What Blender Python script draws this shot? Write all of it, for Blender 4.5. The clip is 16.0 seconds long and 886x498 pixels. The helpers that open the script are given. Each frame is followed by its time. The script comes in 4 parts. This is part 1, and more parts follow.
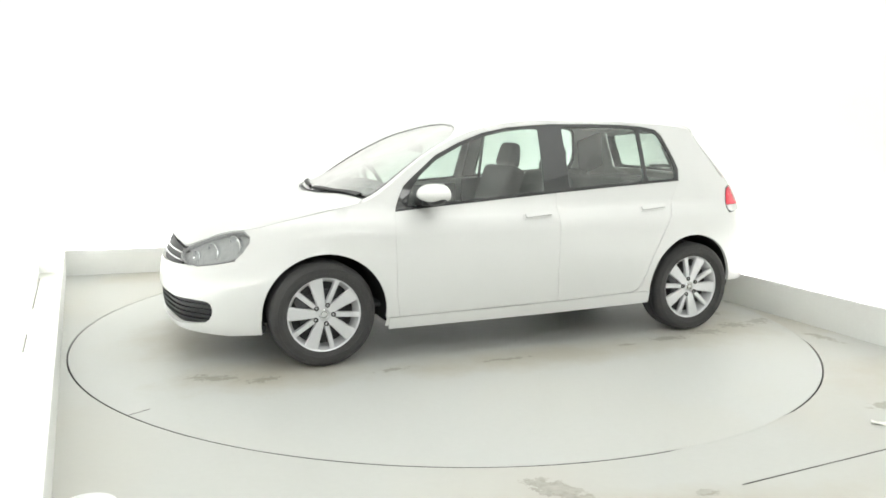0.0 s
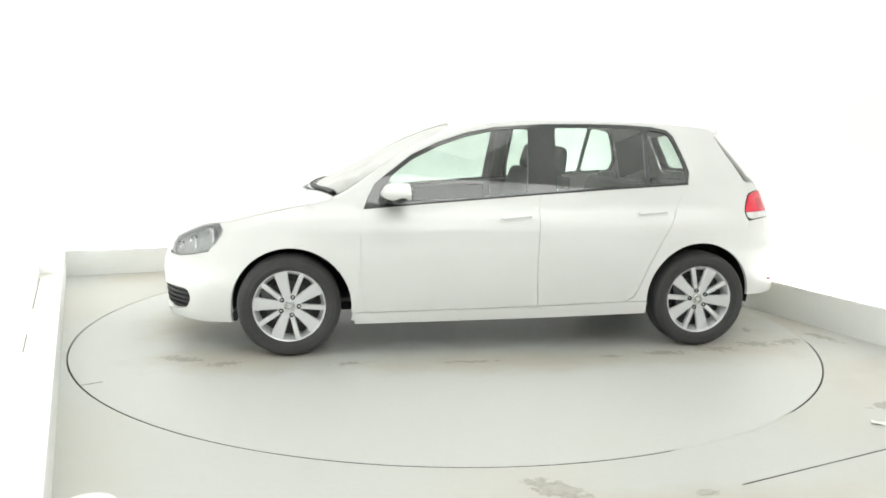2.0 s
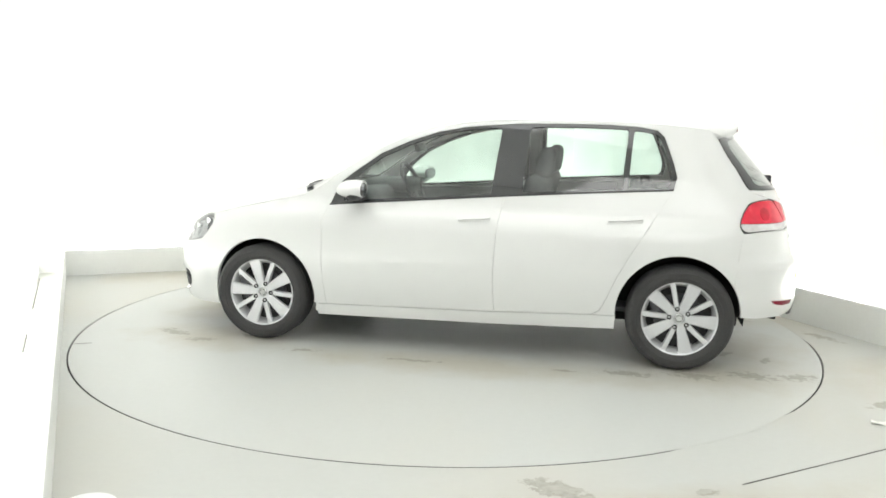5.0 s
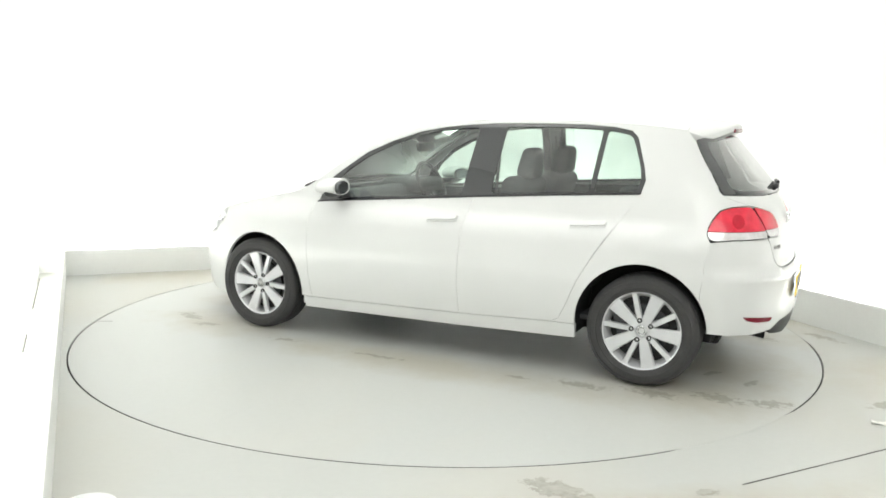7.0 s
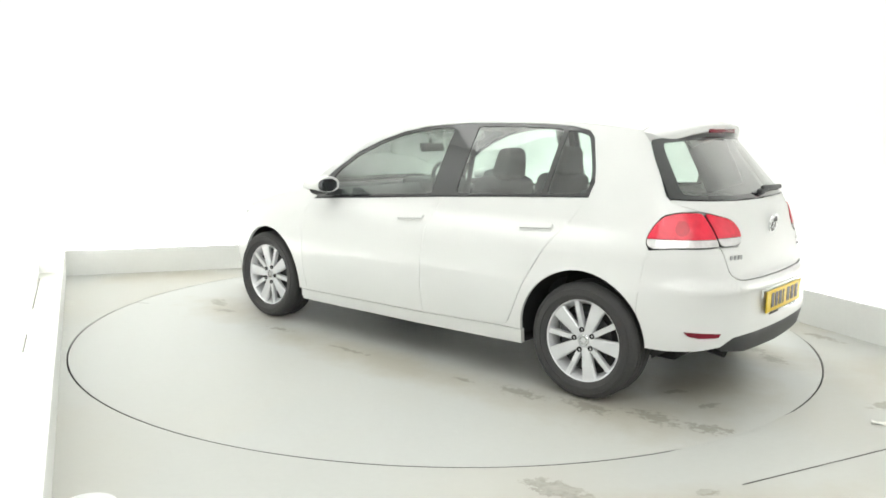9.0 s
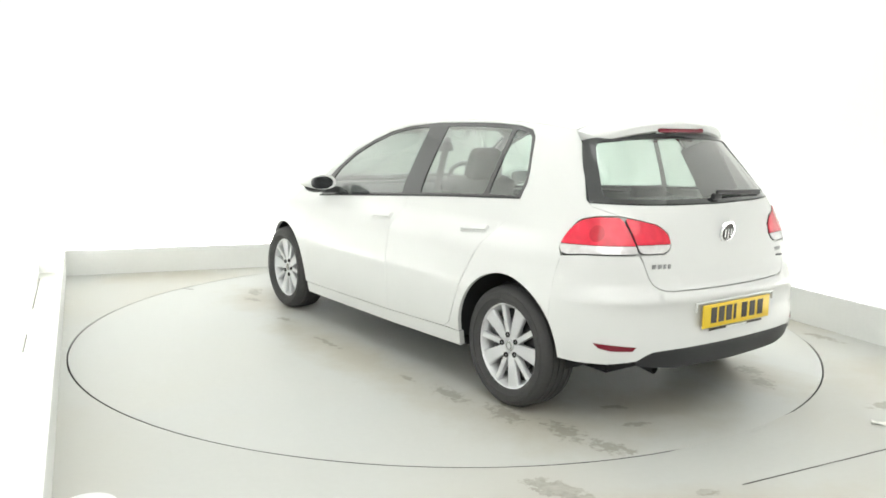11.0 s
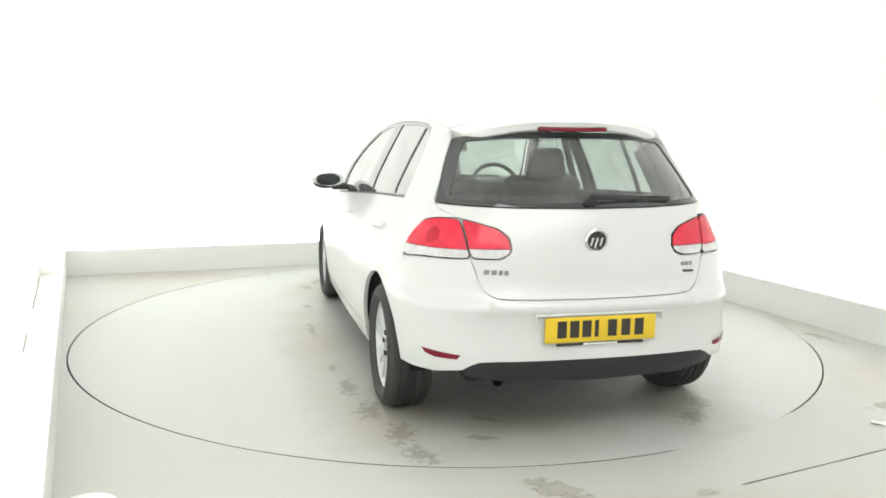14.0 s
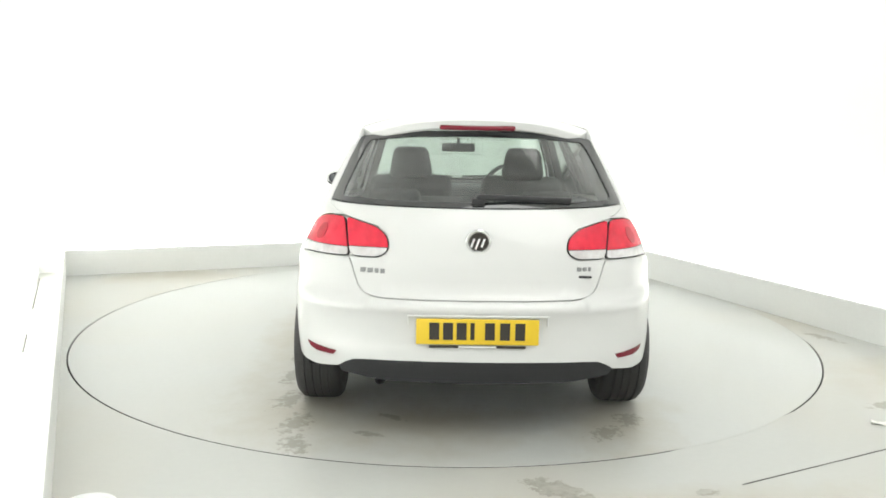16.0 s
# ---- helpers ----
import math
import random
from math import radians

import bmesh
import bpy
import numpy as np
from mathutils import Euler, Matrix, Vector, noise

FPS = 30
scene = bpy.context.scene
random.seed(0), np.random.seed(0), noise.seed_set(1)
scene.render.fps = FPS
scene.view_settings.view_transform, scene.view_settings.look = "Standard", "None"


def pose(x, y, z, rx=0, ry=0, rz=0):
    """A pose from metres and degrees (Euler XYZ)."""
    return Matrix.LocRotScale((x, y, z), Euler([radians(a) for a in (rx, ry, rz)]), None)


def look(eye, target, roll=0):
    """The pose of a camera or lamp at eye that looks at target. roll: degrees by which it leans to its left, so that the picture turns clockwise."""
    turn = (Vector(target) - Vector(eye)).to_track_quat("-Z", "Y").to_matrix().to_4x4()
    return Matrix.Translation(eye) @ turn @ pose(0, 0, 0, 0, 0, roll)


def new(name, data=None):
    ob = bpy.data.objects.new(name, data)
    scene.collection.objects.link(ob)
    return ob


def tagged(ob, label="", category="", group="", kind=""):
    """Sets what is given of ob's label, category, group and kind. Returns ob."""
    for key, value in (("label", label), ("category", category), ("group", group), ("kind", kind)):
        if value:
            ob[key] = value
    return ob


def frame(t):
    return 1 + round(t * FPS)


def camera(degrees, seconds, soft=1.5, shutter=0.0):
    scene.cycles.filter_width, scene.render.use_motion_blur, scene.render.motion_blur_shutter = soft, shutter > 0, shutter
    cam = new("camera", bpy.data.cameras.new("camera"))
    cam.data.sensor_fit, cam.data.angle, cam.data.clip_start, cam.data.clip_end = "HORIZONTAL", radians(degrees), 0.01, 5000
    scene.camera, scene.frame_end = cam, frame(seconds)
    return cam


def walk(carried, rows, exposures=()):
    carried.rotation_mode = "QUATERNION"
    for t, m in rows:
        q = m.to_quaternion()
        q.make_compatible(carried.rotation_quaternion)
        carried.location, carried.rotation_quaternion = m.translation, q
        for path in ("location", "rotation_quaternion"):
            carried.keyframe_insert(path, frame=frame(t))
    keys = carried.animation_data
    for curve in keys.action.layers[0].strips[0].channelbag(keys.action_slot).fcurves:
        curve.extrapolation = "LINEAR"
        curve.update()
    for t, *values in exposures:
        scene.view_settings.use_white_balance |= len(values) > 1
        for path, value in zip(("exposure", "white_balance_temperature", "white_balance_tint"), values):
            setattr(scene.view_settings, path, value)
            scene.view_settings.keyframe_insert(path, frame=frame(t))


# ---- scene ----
from mathutils import geometry

# camera: it stands still beside the open side of a photo booth
cam = camera(57.02, 16.0, 1.7)
EYE = pose(0.0, -5.596, 1.4036, 90 - 8.879, 0, 0.241) @ pose(0, 0, 0, 0, 0, 0.931)
walk(cam, [(0, EYE), (16, EYE)], [(0, 0.0, 6500, 10), (16, 0.0, 6500, 10)])

# world and lights: a white booth under two added, unseen soft light panels
world = bpy.data.worlds.new("world")
scene.world = world
world.use_nodes = True
world.node_tree.nodes["Background"].inputs[0].default_value = (0.9, 0.95, 1.0, 1)
world.node_tree.nodes["Background"].inputs[1].default_value = 0.3


def soft_light(name, x, y, z, sx, sy, power, aim=None, turn=0):
    data = bpy.data.lights.new(name, "AREA")
    data.shape, data.size, data.size_y, data.energy = "RECTANGLE", sx, sy, power
    data.color = (0.997, 1.0, 0.972)
    ob = new(name, data)
    ob.matrix_world = look((x, y, z), aim) if aim else pose(x, y, z, 0, 0, turn)
    return ob


soft_light("unseen_light_panel", 0, 0.2, 3.3, 3.8, 3.8, 66, turn=-24)
# fill added over the camera, to brighten the surfaces that face it
soft_light("unseen_light_panel", 1.2, -5.0, 3.3, 3.2, 3.0, 98, turn=-24)

TROUGH_POWER = 13                               # watts a metre of strip light behind the kerbs

# ---- materials ----


def material(name, colour, rough=0.5, metal=0.0, coat=0.0, grain=None, amount=0.08, stain=0.0, stain_scale=1.2, bump=0.0, spec=0.5, tint=None, vary=0.07):
    m = bpy.data.materials.new(name)
    m.use_nodes = True
    t = m.node_tree
    b = t.nodes["Principled BSDF"]
    b.inputs["Base Color"].default_value = (*colour, 1)
    b.inputs["Roughness"].default_value = rough
    b.inputs["Metallic"].default_value = metal
    b.inputs["Coat Weight"].default_value = coat
    b.inputs["Coat Roughness"].default_value = 0.04
    b.inputs["Specular IOR Level"].default_value = spec
    if grain:
        co = t.nodes.new("ShaderNodeTexCoord")
        fine = t.nodes.new("ShaderNodeTexNoise")
        fine.inputs["Scale"].default_value = grain
        fine.inputs["Detail"].default_value = 5
        t.links.new(co.outputs["Object"], fine.inputs["Vector"])
        wide = t.nodes.new("ShaderNodeTexNoise")
        wide.inputs["Scale"].default_value = stain_scale
        wide.inputs["Detail"].default_value = 6
        wide.inputs["Distortion"].default_value = 0.6
        t.links.new(co.outputs["Object"], wide.inputs["Vector"])
        ramp = t.nodes.new("ShaderNodeMapRange")
        ramp.inputs[1].default_value, ramp.inputs[2].default_value = 0.42, 0.68
        t.links.new(wide.outputs[0], ramp.inputs[0])
        mul = t.nodes.new("ShaderNodeMath")
        mul.operation = "MULTIPLY"
        mul.inputs[1].default_value = stain
        t.links.new(ramp.outputs[0], mul.inputs[0])
        mix = t.nodes.new("ShaderNodeMix")
        mix.data_type = "RGBA"
        mix.inputs["A"].default_value = tuple(c * (1 - amount) for c in colour) + (1,)
        mix.inputs["B"].default_value = tuple(min(1, c * (1 + amount)) for c in colour) + (1,)
        t.links.new(fine.outputs[0], mix.inputs["Factor"])
        mix2 = t.nodes.new("ShaderNodeMix")
        mix2.data_type = "RGBA"
        mix2.inputs["B"].default_value = (*(tint or tuple(c * 0.6 for c in colour)), 1)
        t.links.new(mul.outputs[0], mix2.inputs["Factor"])
        t.links.new(mix.outputs["Result"], mix2.inputs["A"])
        t.links.new(mix2.outputs["Result"], b.inputs["Base Color"])
        rr = t.nodes.new("ShaderNodeMapRange")
        rr.inputs[3].default_value, rr.inputs[4].default_value = max(0.02, rough - vary), rough + vary
        t.links.new(wide.outputs[0], rr.inputs[0])
        t.links.new(rr.outputs[0], b.inputs["Roughness"])
        if bump:
            bp = t.nodes.new("ShaderNodeBump")
            bp.inputs["Strength"].default_value = 0.4
            bp.inputs["Distance"].default_value = bump
            t.links.new(fine.outputs[0], bp.inputs["Height"])
            t.links.new(bp.outputs[0], b.inputs["Normal"])
    return m


def glass(name, tint, gloss=1.0, dust_haze=0.0, curve=4.5):
    """Thin tinted glass; its streaky pale film is dust and painted-in reflection haze."""
    m = bpy.data.materials.new(name)
    m.use_nodes = True
    t = m.node_tree
    t.nodes.remove(t.nodes["Principled BSDF"])
    clear = t.nodes.new("ShaderNodeBsdfTransparent")
    clear.inputs[0].default_value = (*tint, 1)
    shine = t.nodes.new("ShaderNodeBsdfGlossy")
    shine.inputs["Roughness"].default_value = 0.02
    face = t.nodes.new("ShaderNodeLayerWeight")
    face.inputs[0].default_value = 0.5
    power = t.nodes.new("ShaderNodeMath")
    power.operation = "POWER"
    power.inputs[1].default_value = curve
    t.links.new(face.outputs["Facing"], power.inputs[0])
    mul = t.nodes.new("ShaderNodeMath")
    mul.operation = "MULTIPLY_ADD"
    mul.inputs[1].default_value, mul.inputs[2].default_value = 0.9 * gloss, 0.06 * gloss
    t.links.new(power.outputs[0], mul.inputs[0])
    mix = t.nodes.new("ShaderNodeMixShader")
    t.links.new(mul.outputs[0], mix.inputs[0])
    t.links.new(clear.outputs[0], mix.inputs[1])
    t.links.new(shine.outputs[0], mix.inputs[2])
    last = mix
    if dust_haze:
        co = t.nodes.new("ShaderNodeTexCoord")
        cloud = t.nodes.new("ShaderNodeTexNoise")
        cloud.inputs["Scale"].default_value, cloud.inputs["Detail"].default_value, cloud.inputs["Distortion"].default_value = 3.5, 5, 1.2
        t.links.new(co.outputs["Object"], cloud.inputs["Vector"])
        # diffuse white mixed in: dust, and a stand-in for hazy reflections
        film = t.nodes.new("ShaderNodeMapRange")
        film.inputs[1].default_value, film.inputs[2].default_value = 0.42, 0.68
        film.inputs[3].default_value, film.inputs[4].default_value = dust_haze * 0.4, dust_haze * 2.2
        t.links.new(cloud.outputs[0], film.inputs[0])
        dry = t.nodes.new("ShaderNodeBsdfDiffuse")
        dry.inputs[0].default_value = (0.80, 0.81, 0.80, 1)
        last = t.nodes.new("ShaderNodeMixShader")
        t.links.new(film.outputs[0], last.inputs[0])
        t.links.new(mix.outputs[0], last.inputs[1])
        t.links.new(dry.outputs[0], last.inputs[2])
    t.links.new(last.outputs[0], t.nodes["Material Output"].inputs[0])
    return m


def dirty(m, spots, colour, strength, scale, lo, hi, spread=1.6):
    """Lays dried dirt over a material: round spots (x, y, rx, ry, turn) broken up by noise."""
    t = m.node_tree
    b = t.nodes["Principled BSDF"]
    co = t.nodes.new("ShaderNodeTexCoord")
    total = None
    for x, y, rx, ry, turn in spots:
        mp = t.nodes.new("ShaderNodeMapping")
        mp.vector_type = "TEXTURE"
        mp.inputs["Location"].default_value = (x, y, 0)
        mp.inputs["Rotation"].default_value = (0, 0, radians(turn))
        mp.inputs["Scale"].default_value = (rx, ry, 1)
        g = t.nodes.new("ShaderNodeTexGradient")
        g.gradient_type = "SPHERICAL"
        t.links.new(co.outputs["Object"], mp.inputs["Vector"])
        t.links.new(mp.outputs[0], g.inputs[0])
        if total is None:
            total = g.outputs["Fac"]
        else:
            add = t.nodes.new("ShaderNodeMath")
            add.operation = "MAXIMUM"
            t.links.new(total, add.inputs[0])
            t.links.new(g.outputs["Fac"], add.inputs[1])
            total = add.outputs[0]
    n = t.nodes.new("ShaderNodeTexNoise")
    n.inputs["Scale"].default_value, n.inputs["Detail"].default_value, n.inputs["Roughness"].default_value = scale, 7, 0.65
    t.links.new(co.outputs["Object"], n.inputs["Vector"])
    k = t.nodes.new("ShaderNodeMath")
    k.operation = "MULTIPLY_ADD"
    k.inputs[1].default_value, k.inputs[2].default_value = spread, -0.5 * spread
    t.links.new(n.outputs[0], k.inputs[0])
    both_ = t.nodes.new("ShaderNodeMath")
    both_.operation = "ADD"
    t.links.new(k.outputs[0], both_.inputs[0])
    t.links.new(total, both_.inputs[1])
    cut = t.nodes.new("ShaderNodeMapRange")
    cut.inputs[1].default_value, cut.inputs[2].default_value = lo, hi
    t.links.new(both_.outputs[0], cut.inputs[0])
    near = t.nodes.new("ShaderNodeMapRange")
    near.inputs[1].default_value, near.inputs[2].default_value, near.inputs[4].default_value = 0.0, 0.25, strength
    t.links.new(total, near.inputs[0])
    f = t.nodes.new("ShaderNodeMath")
    f.operation = "MULTIPLY"
    t.links.new(cut.outputs[0], f.inputs[0])
    t.links.new(near.outputs[0], f.inputs[1])
    over = t.nodes.new("ShaderNodeMix")
    over.data_type = "RGBA"
    over.inputs["B"].default_value = (*colour, 1)
    t.links.new(b.inputs["Base Color"].links[0].from_socket, over.inputs["A"])
    t.links.new(f.outputs[0], over.inputs["Factor"])
    t.links.new(over.outputs["Result"], b.inputs["Base Color"])


WALL = material("white_wall_paint", (0.86, 0.865, 0.85), 0.6, grain=60, amount=0.01, stain=0.05, stain_scale=0.5)
SKIRT = material("grey_skirting_paint", (0.77, 0.78, 0.755), 0.5, grain=45, amount=0.03, stain=0.3, stain_scale=1.6, tint=(0.69, 0.69, 0.66))
FLOOR = material("grey_floor_paint", (0.48, 0.492, 0.468), 0.5, grain=30, amount=0.03, stain=0.55, stain_scale=0.8, tint=(0.50, 0.48, 0.415), bump=0.0006)
DISC = material("turntable_paint", (0.49, 0.505, 0.485), 0.46, grain=30, amount=0.03, stain=0.3, stain_scale=0.9, tint=(0.53, 0.515, 0.45), bump=0.0006)
# dried dirty water: broad films, then dark flecks; the turntable carries its own
dirty(DISC, [(-0.3, 0.95, 1.9, 0.36, 0), (-1.75, 0.75, 0.8, 0.6, 10), (-1.9, -0.8, 0.7, 0.5, -10), (1.35, 0.75, 0.9, 0.5, 0), (1.75, -0.2, 0.5, 0.9, 0), (-1.95, 0.1, 0.55, 0.8, 0)],
      (0.40, 0.378, 0.305), 0.7, 3.2, 0.25, 0.85, 1.3)
dirty(DISC, [(0.70, 0.90, 0.20, 0.06, 4), (-0.9, 0.90, 0.16, 0.05, -6), (-1.25, 0.86, 0.30, 0.12, 0), (-1.62, 0.80, 0.30, 0.16, -10), (-1.95, 0.72, 0.30, 0.15, -8), (-2.2, 0.68, 0.26, 0.13, 10),
             (-2.07, 0.37, 0.16, 0.07, 70), (-1.85, 0.28, 0.16, 0.06, 60), (-2.02, -0.72, 0.22, 0.14, -40), (-1.85, -0.86, 0.22, 0.14, -20), (1.68, 0.72, 0.30, 0.13, -25), (1.42, 0.84, 0.22, 0.10, 10), (0.0, 0.93, 0.4, 0.05, 2)],
      (0.215, 0.198, 0.155), 0.62, 26, 0.52, 0.76, 2.1)
dirty(FLOOR, [(0.9, -2.75, 1.2, 0.35, 10), (2.7, -1.2, 0.9, 0.9, 0), (2.6, 0.3, 0.8, 0.7, 0), (-2.4, 1.6, 1.2, 0.6, 20)], (0.42, 0.385, 0.305), 0.5, 3.0, 0.25, 0.85, 1.3)
dirty(FLOOR, [(0.46, -2.62, 0.32, 0.13, -40), (1.02, -2.62, 0.14, 0.07, 30), (2.55, -0.2, 0.35, 0.10, -60), (2.75, 0.25, 0.2, 0.06, -65), (2.3, -1.55, 0.3, 0.12, 20)], (0.26, 0.24, 0.19), 0.7, 19, 0.55, 0.75, 1.9)
PIT = material("dark_pit", (0.02, 0.02, 0.02), 0.9)
STAIN = material("dried_dirt", (0.335, 0.325, 0.285), 0.5, grain=40, amount=0.3, stain=0.8, stain_scale=14, tint=(0.44, 0.43, 0.39))
PAINT = material("white_car_paint", (0.69, 0.70, 0.69), 0.32, coat=0.6, grain=900, amount=0.006, stain=0.03, stain_scale=2, spec=0.4, vary=0.015)
BLACK = material("black_plastic", (0.018, 0.019, 0.021), 0.45, grain=300, amount=0.2)
GLOSS = material("gloss_black_trim", (0.022, 0.024, 0.027), 0.06, coat=1.0, spec=0.7)
DARK = material("dark_underside", (0.012, 0.012, 0.013), 0.85)
RUBBER = material("tyre_rubber", (0.040, 0.040, 0.041), 0.72, grain=90, amount=0.25, stain=0.4, stain_scale=8, tint=(0.055, 0.052, 0.048), bump=0.0008)
ALLOY = material("silver_alloy", (0.64, 0.65, 0.665), 0.34, metal=0.4, grain=200, amount=0.04)
STEEL = material("grey_brake_steel", (0.065, 0.065, 0.07), 0.45, metal=0.5, grain=80, amount=0.2)
CHROME = material("chrome", (0.78, 0.79, 0.80), 0.12, metal=1.0)
RED = material("red_lens", (0.70, 0.020, 0.050), 0.25, coat=0.5, spec=0.3, grain=22, amount=0.32, stain=0.5, stain_scale=9, tint=(0.80, 0.05, 0.09))
DEEPRED = material("deep_red_lens", (0.52, 0.012, 0.032), 0.2, coat=0.5, spec=0.3, grain=40, amount=0.3)
DARKRED = material("dark_red_lens", (0.19, 0.010, 0.024), 0.25, coat=0.2, spec=0.3)
CLEARLENS = material("silver_lens", (0.70, 0.70, 0.70), 0.16, coat=0.8, metal=0.2, grain=30, amount=0.3, stain=0.3, stain_scale=24, tint=(0.48, 0.40, 0.40))
LAMPBOWL = material("headlamp_reflector", (0.42, 0.43, 0.435), 0.3, metal=0.4, grain=40, amount=0.3)
YELLOW = material("yellow_plate", (0.80, 0.56, 0.03), 0.4, grain=60, amount=0.03)
INK = material("dark_print", (0.035, 0.03, 0.025), 0.5)
CLOTH = material("dark_seat_cloth", (0.066, 0.069, 0.074), 0.9, grain=220, amount=0.35, bump=0.0008)
TRIM = material("dark_cabin_plastic", (0.070, 0.074, 0.079), 0.6, grain=200, amount=0.15)
HEADLINER = material("pale_headliner", (0.42, 0.42, 0.40), 0.9, grain=200, amount=0.06)
GLASS = glass("green_tinted_glass", (0.79, 0.89, 0.84), 1.4, 0.055, 2.2)
MIRROR = material("dim_mirror_glass", (0.16, 0.17, 0.18), 0.05, metal=0.9)
REARGLASS = glass("rear_glass", (0.76, 0.85, 0.80), 1.3, 0.05, 2.3)
SCREEN = glass("windscreen_glass", (0.76, 0.86, 0.80), 2.0, 0.08, 3.6)
BEZEL = material("grey_lamp_bezel", (0.29, 0.295, 0.30), 0.4, grain=120, amount=0.1)
LENS = glass("clear_lens", (0.93, 0.94, 0.94))
WHITE = material("white_plastic", (0.82, 0.83, 0.82), 0.4, grain=80, amount=0.02)
PAPER = material("paper", (0.85, 0.85, 0.80), 0.8, grain=80, amount=0.04)

# ---- mesh helpers ----


def mesh_ob(name, bm, mat, smooth=True):
    me = bpy.data.meshes.new(name)
    bmesh.ops.recalc_face_normals(bm, faces=bm.faces)
    for f in bm.faces:
        f.smooth = smooth
    bm.to_mesh(me)
    bm.free()
    me.materials.append(mat)
    return new(name, me)


def part(name, bm, mat, parent, label="", smooth=True):
    ob = mesh_ob(name, bm, mat, smooth)
    if smooth:
        ob.data.set_sharp_from_angle(angle=radians(35))
    ob.parent = parent
    if label:
        tagged(ob, label)
    return ob


def box(sx, sy, sz, at=(0, 0, 0), bevel=0.0, seg=2, turn=(0, 0, 0), bm=None):
    """A block with rounded edges; added to bm where one is given."""
    one = bmesh.new()
    bmesh.ops.create_cube(one, size=1.0)
    bmesh.ops.scale(one, vec=(sx, sy, sz), verts=one.verts)
    if bevel:
        bmesh.ops.bevel(one, geom=list(one.edges), offset=bevel, segments=seg, profile=0.5, affect="EDGES")
    bmesh.ops.transform(one, matrix=pose(*at, *turn), verts=one.verts)
    if bm is None:
        return one
    made = {v: bm.verts.new(v.co) for v in one.verts}
    for f in one.faces:
        bm.faces.new([made[v] for v in f.verts])
    one.free()
    return bm


def lathe(profile, axis="y", seg=64, bm=None, closed=False):
    """Turns a profile of (distance along the axis, radius) round the y or z axis."""
    bm = bm or bmesh.new()
    rings = []
    for a, r in profile:
        ring = []
        for k in range(seg):
            th = 2 * math.pi * k / seg
            p = (r * math.cos(th), a, r * math.sin(th)) if axis == "y" else (r * math.cos(th), r * math.sin(th), a)
            ring.append(bm.verts.new(p))
        rings.append(ring)
    pairs = list(zip(rings, rings[1:])) + ([(rings[-1], rings[0])] if closed else [])
    for r0, r1 in pairs:
        for k in range(seg):
            bm.faces.new((r0[k], r0[(k + 1) % seg], r1[(k + 1) % seg], r1[k]))
    if not closed:
        for ring in (rings[0], rings[-1]):
            if (ring[0].co - ring[seg // 2].co).length > 1e-5:
                bm.faces.new(ring)
    return bm


def prism(points, depth, bevel=0.0):
    """A flat outline in x, z, extruded along y from 0 to depth."""
    bm = bmesh.new()
    a = [bm.verts.new((x, 0, z)) for x, z in points]
    b = [bm.verts.new((x, depth, z)) for x, z in points]
    bm.faces.new(a)
    bm.faces.new(b)
    n = len(a)
    for i in range(n):
        bm.faces.new((a[i], a[(i + 1) % n], b[(i + 1) % n], b[i]))
    if bevel:
        bmesh.ops.bevel(bm, geom=list(bm.edges), offset=bevel, segments=2, profile=0.5, affect="EDGES")
    return bm


def inside(p, poly):
    hit = False
    n = len(poly)
    for i in range(n):
        (x1, y1), (x2, y2) = poly[i], poly[i - 1]
        if (y1 > p[1]) != (y2 > p[1]) and p[0] < (x2 - x1) * (p[1] - y1) / (y2 - y1) + x1:
            hit = not hit
    return hit


def resample(poly, step):
    out = []
    for a, b in zip(poly, poly[1:] + poly[:1]):
        n = max(1, int(math.ceil(math.hypot(b[0] - a[0], b[1] - a[1]) / step)))
        out += [(a[0] + (b[0] - a[0]) * i / n, a[1] + (b[1] - a[1]) * i / n) for i in range(n)]
    return out


def shrink(poly, gap):
    """Moves an outline inwards by a gap."""
    area = sum(a[0] * b[1] - a[1] * b[0] for a, b in zip(poly, poly[1:] + poly[:1]))
    s = 1 if area > 0 else -1
    out = []
    n = len(poly)
    for i in range(n):
        p0, p1, p2 = poly[i - 1], poly[i], poly[(i + 1) % n]
        d1, d2 = (p1[0] - p0[0], p1[1] - p0[1]), (p2[0] - p1[0], p2[1] - p1[1])
        l1, l2 = math.hypot(*d1) or 1e-9, math.hypot(*d2) or 1e-9
        nx, ny = -d1[1] / l1 - d2[1] / l2, d1[0] / l1 + d2[0] / l2
        k = 2 * gap * s / max(0.6, nx * nx + ny * ny)
        out.append((p1[0] + nx * k, p1[1] + ny * k))
    return out


def round_corners(poly, r, k=4):
    out = []
    n = len(poly)
    for i in range(n):
        p0, p1, p2 = Vector(poly[i - 1]), Vector(poly[i]), Vector(poly[(i + 1) % n])
        a, b = p0 - p1, p2 - p1
        ra, rb = min(r, a.length * 0.45), min(r, b.length * 0.45)
        s, e = p1 + a.normalized() * ra, p1 + b.normalized() * rb
        out += [tuple(s * (1 - t) ** 2 + p1 * 2 * t * (1 - t) + e * t * t) for t in [j / k for j in range(k + 1)]]
    return out


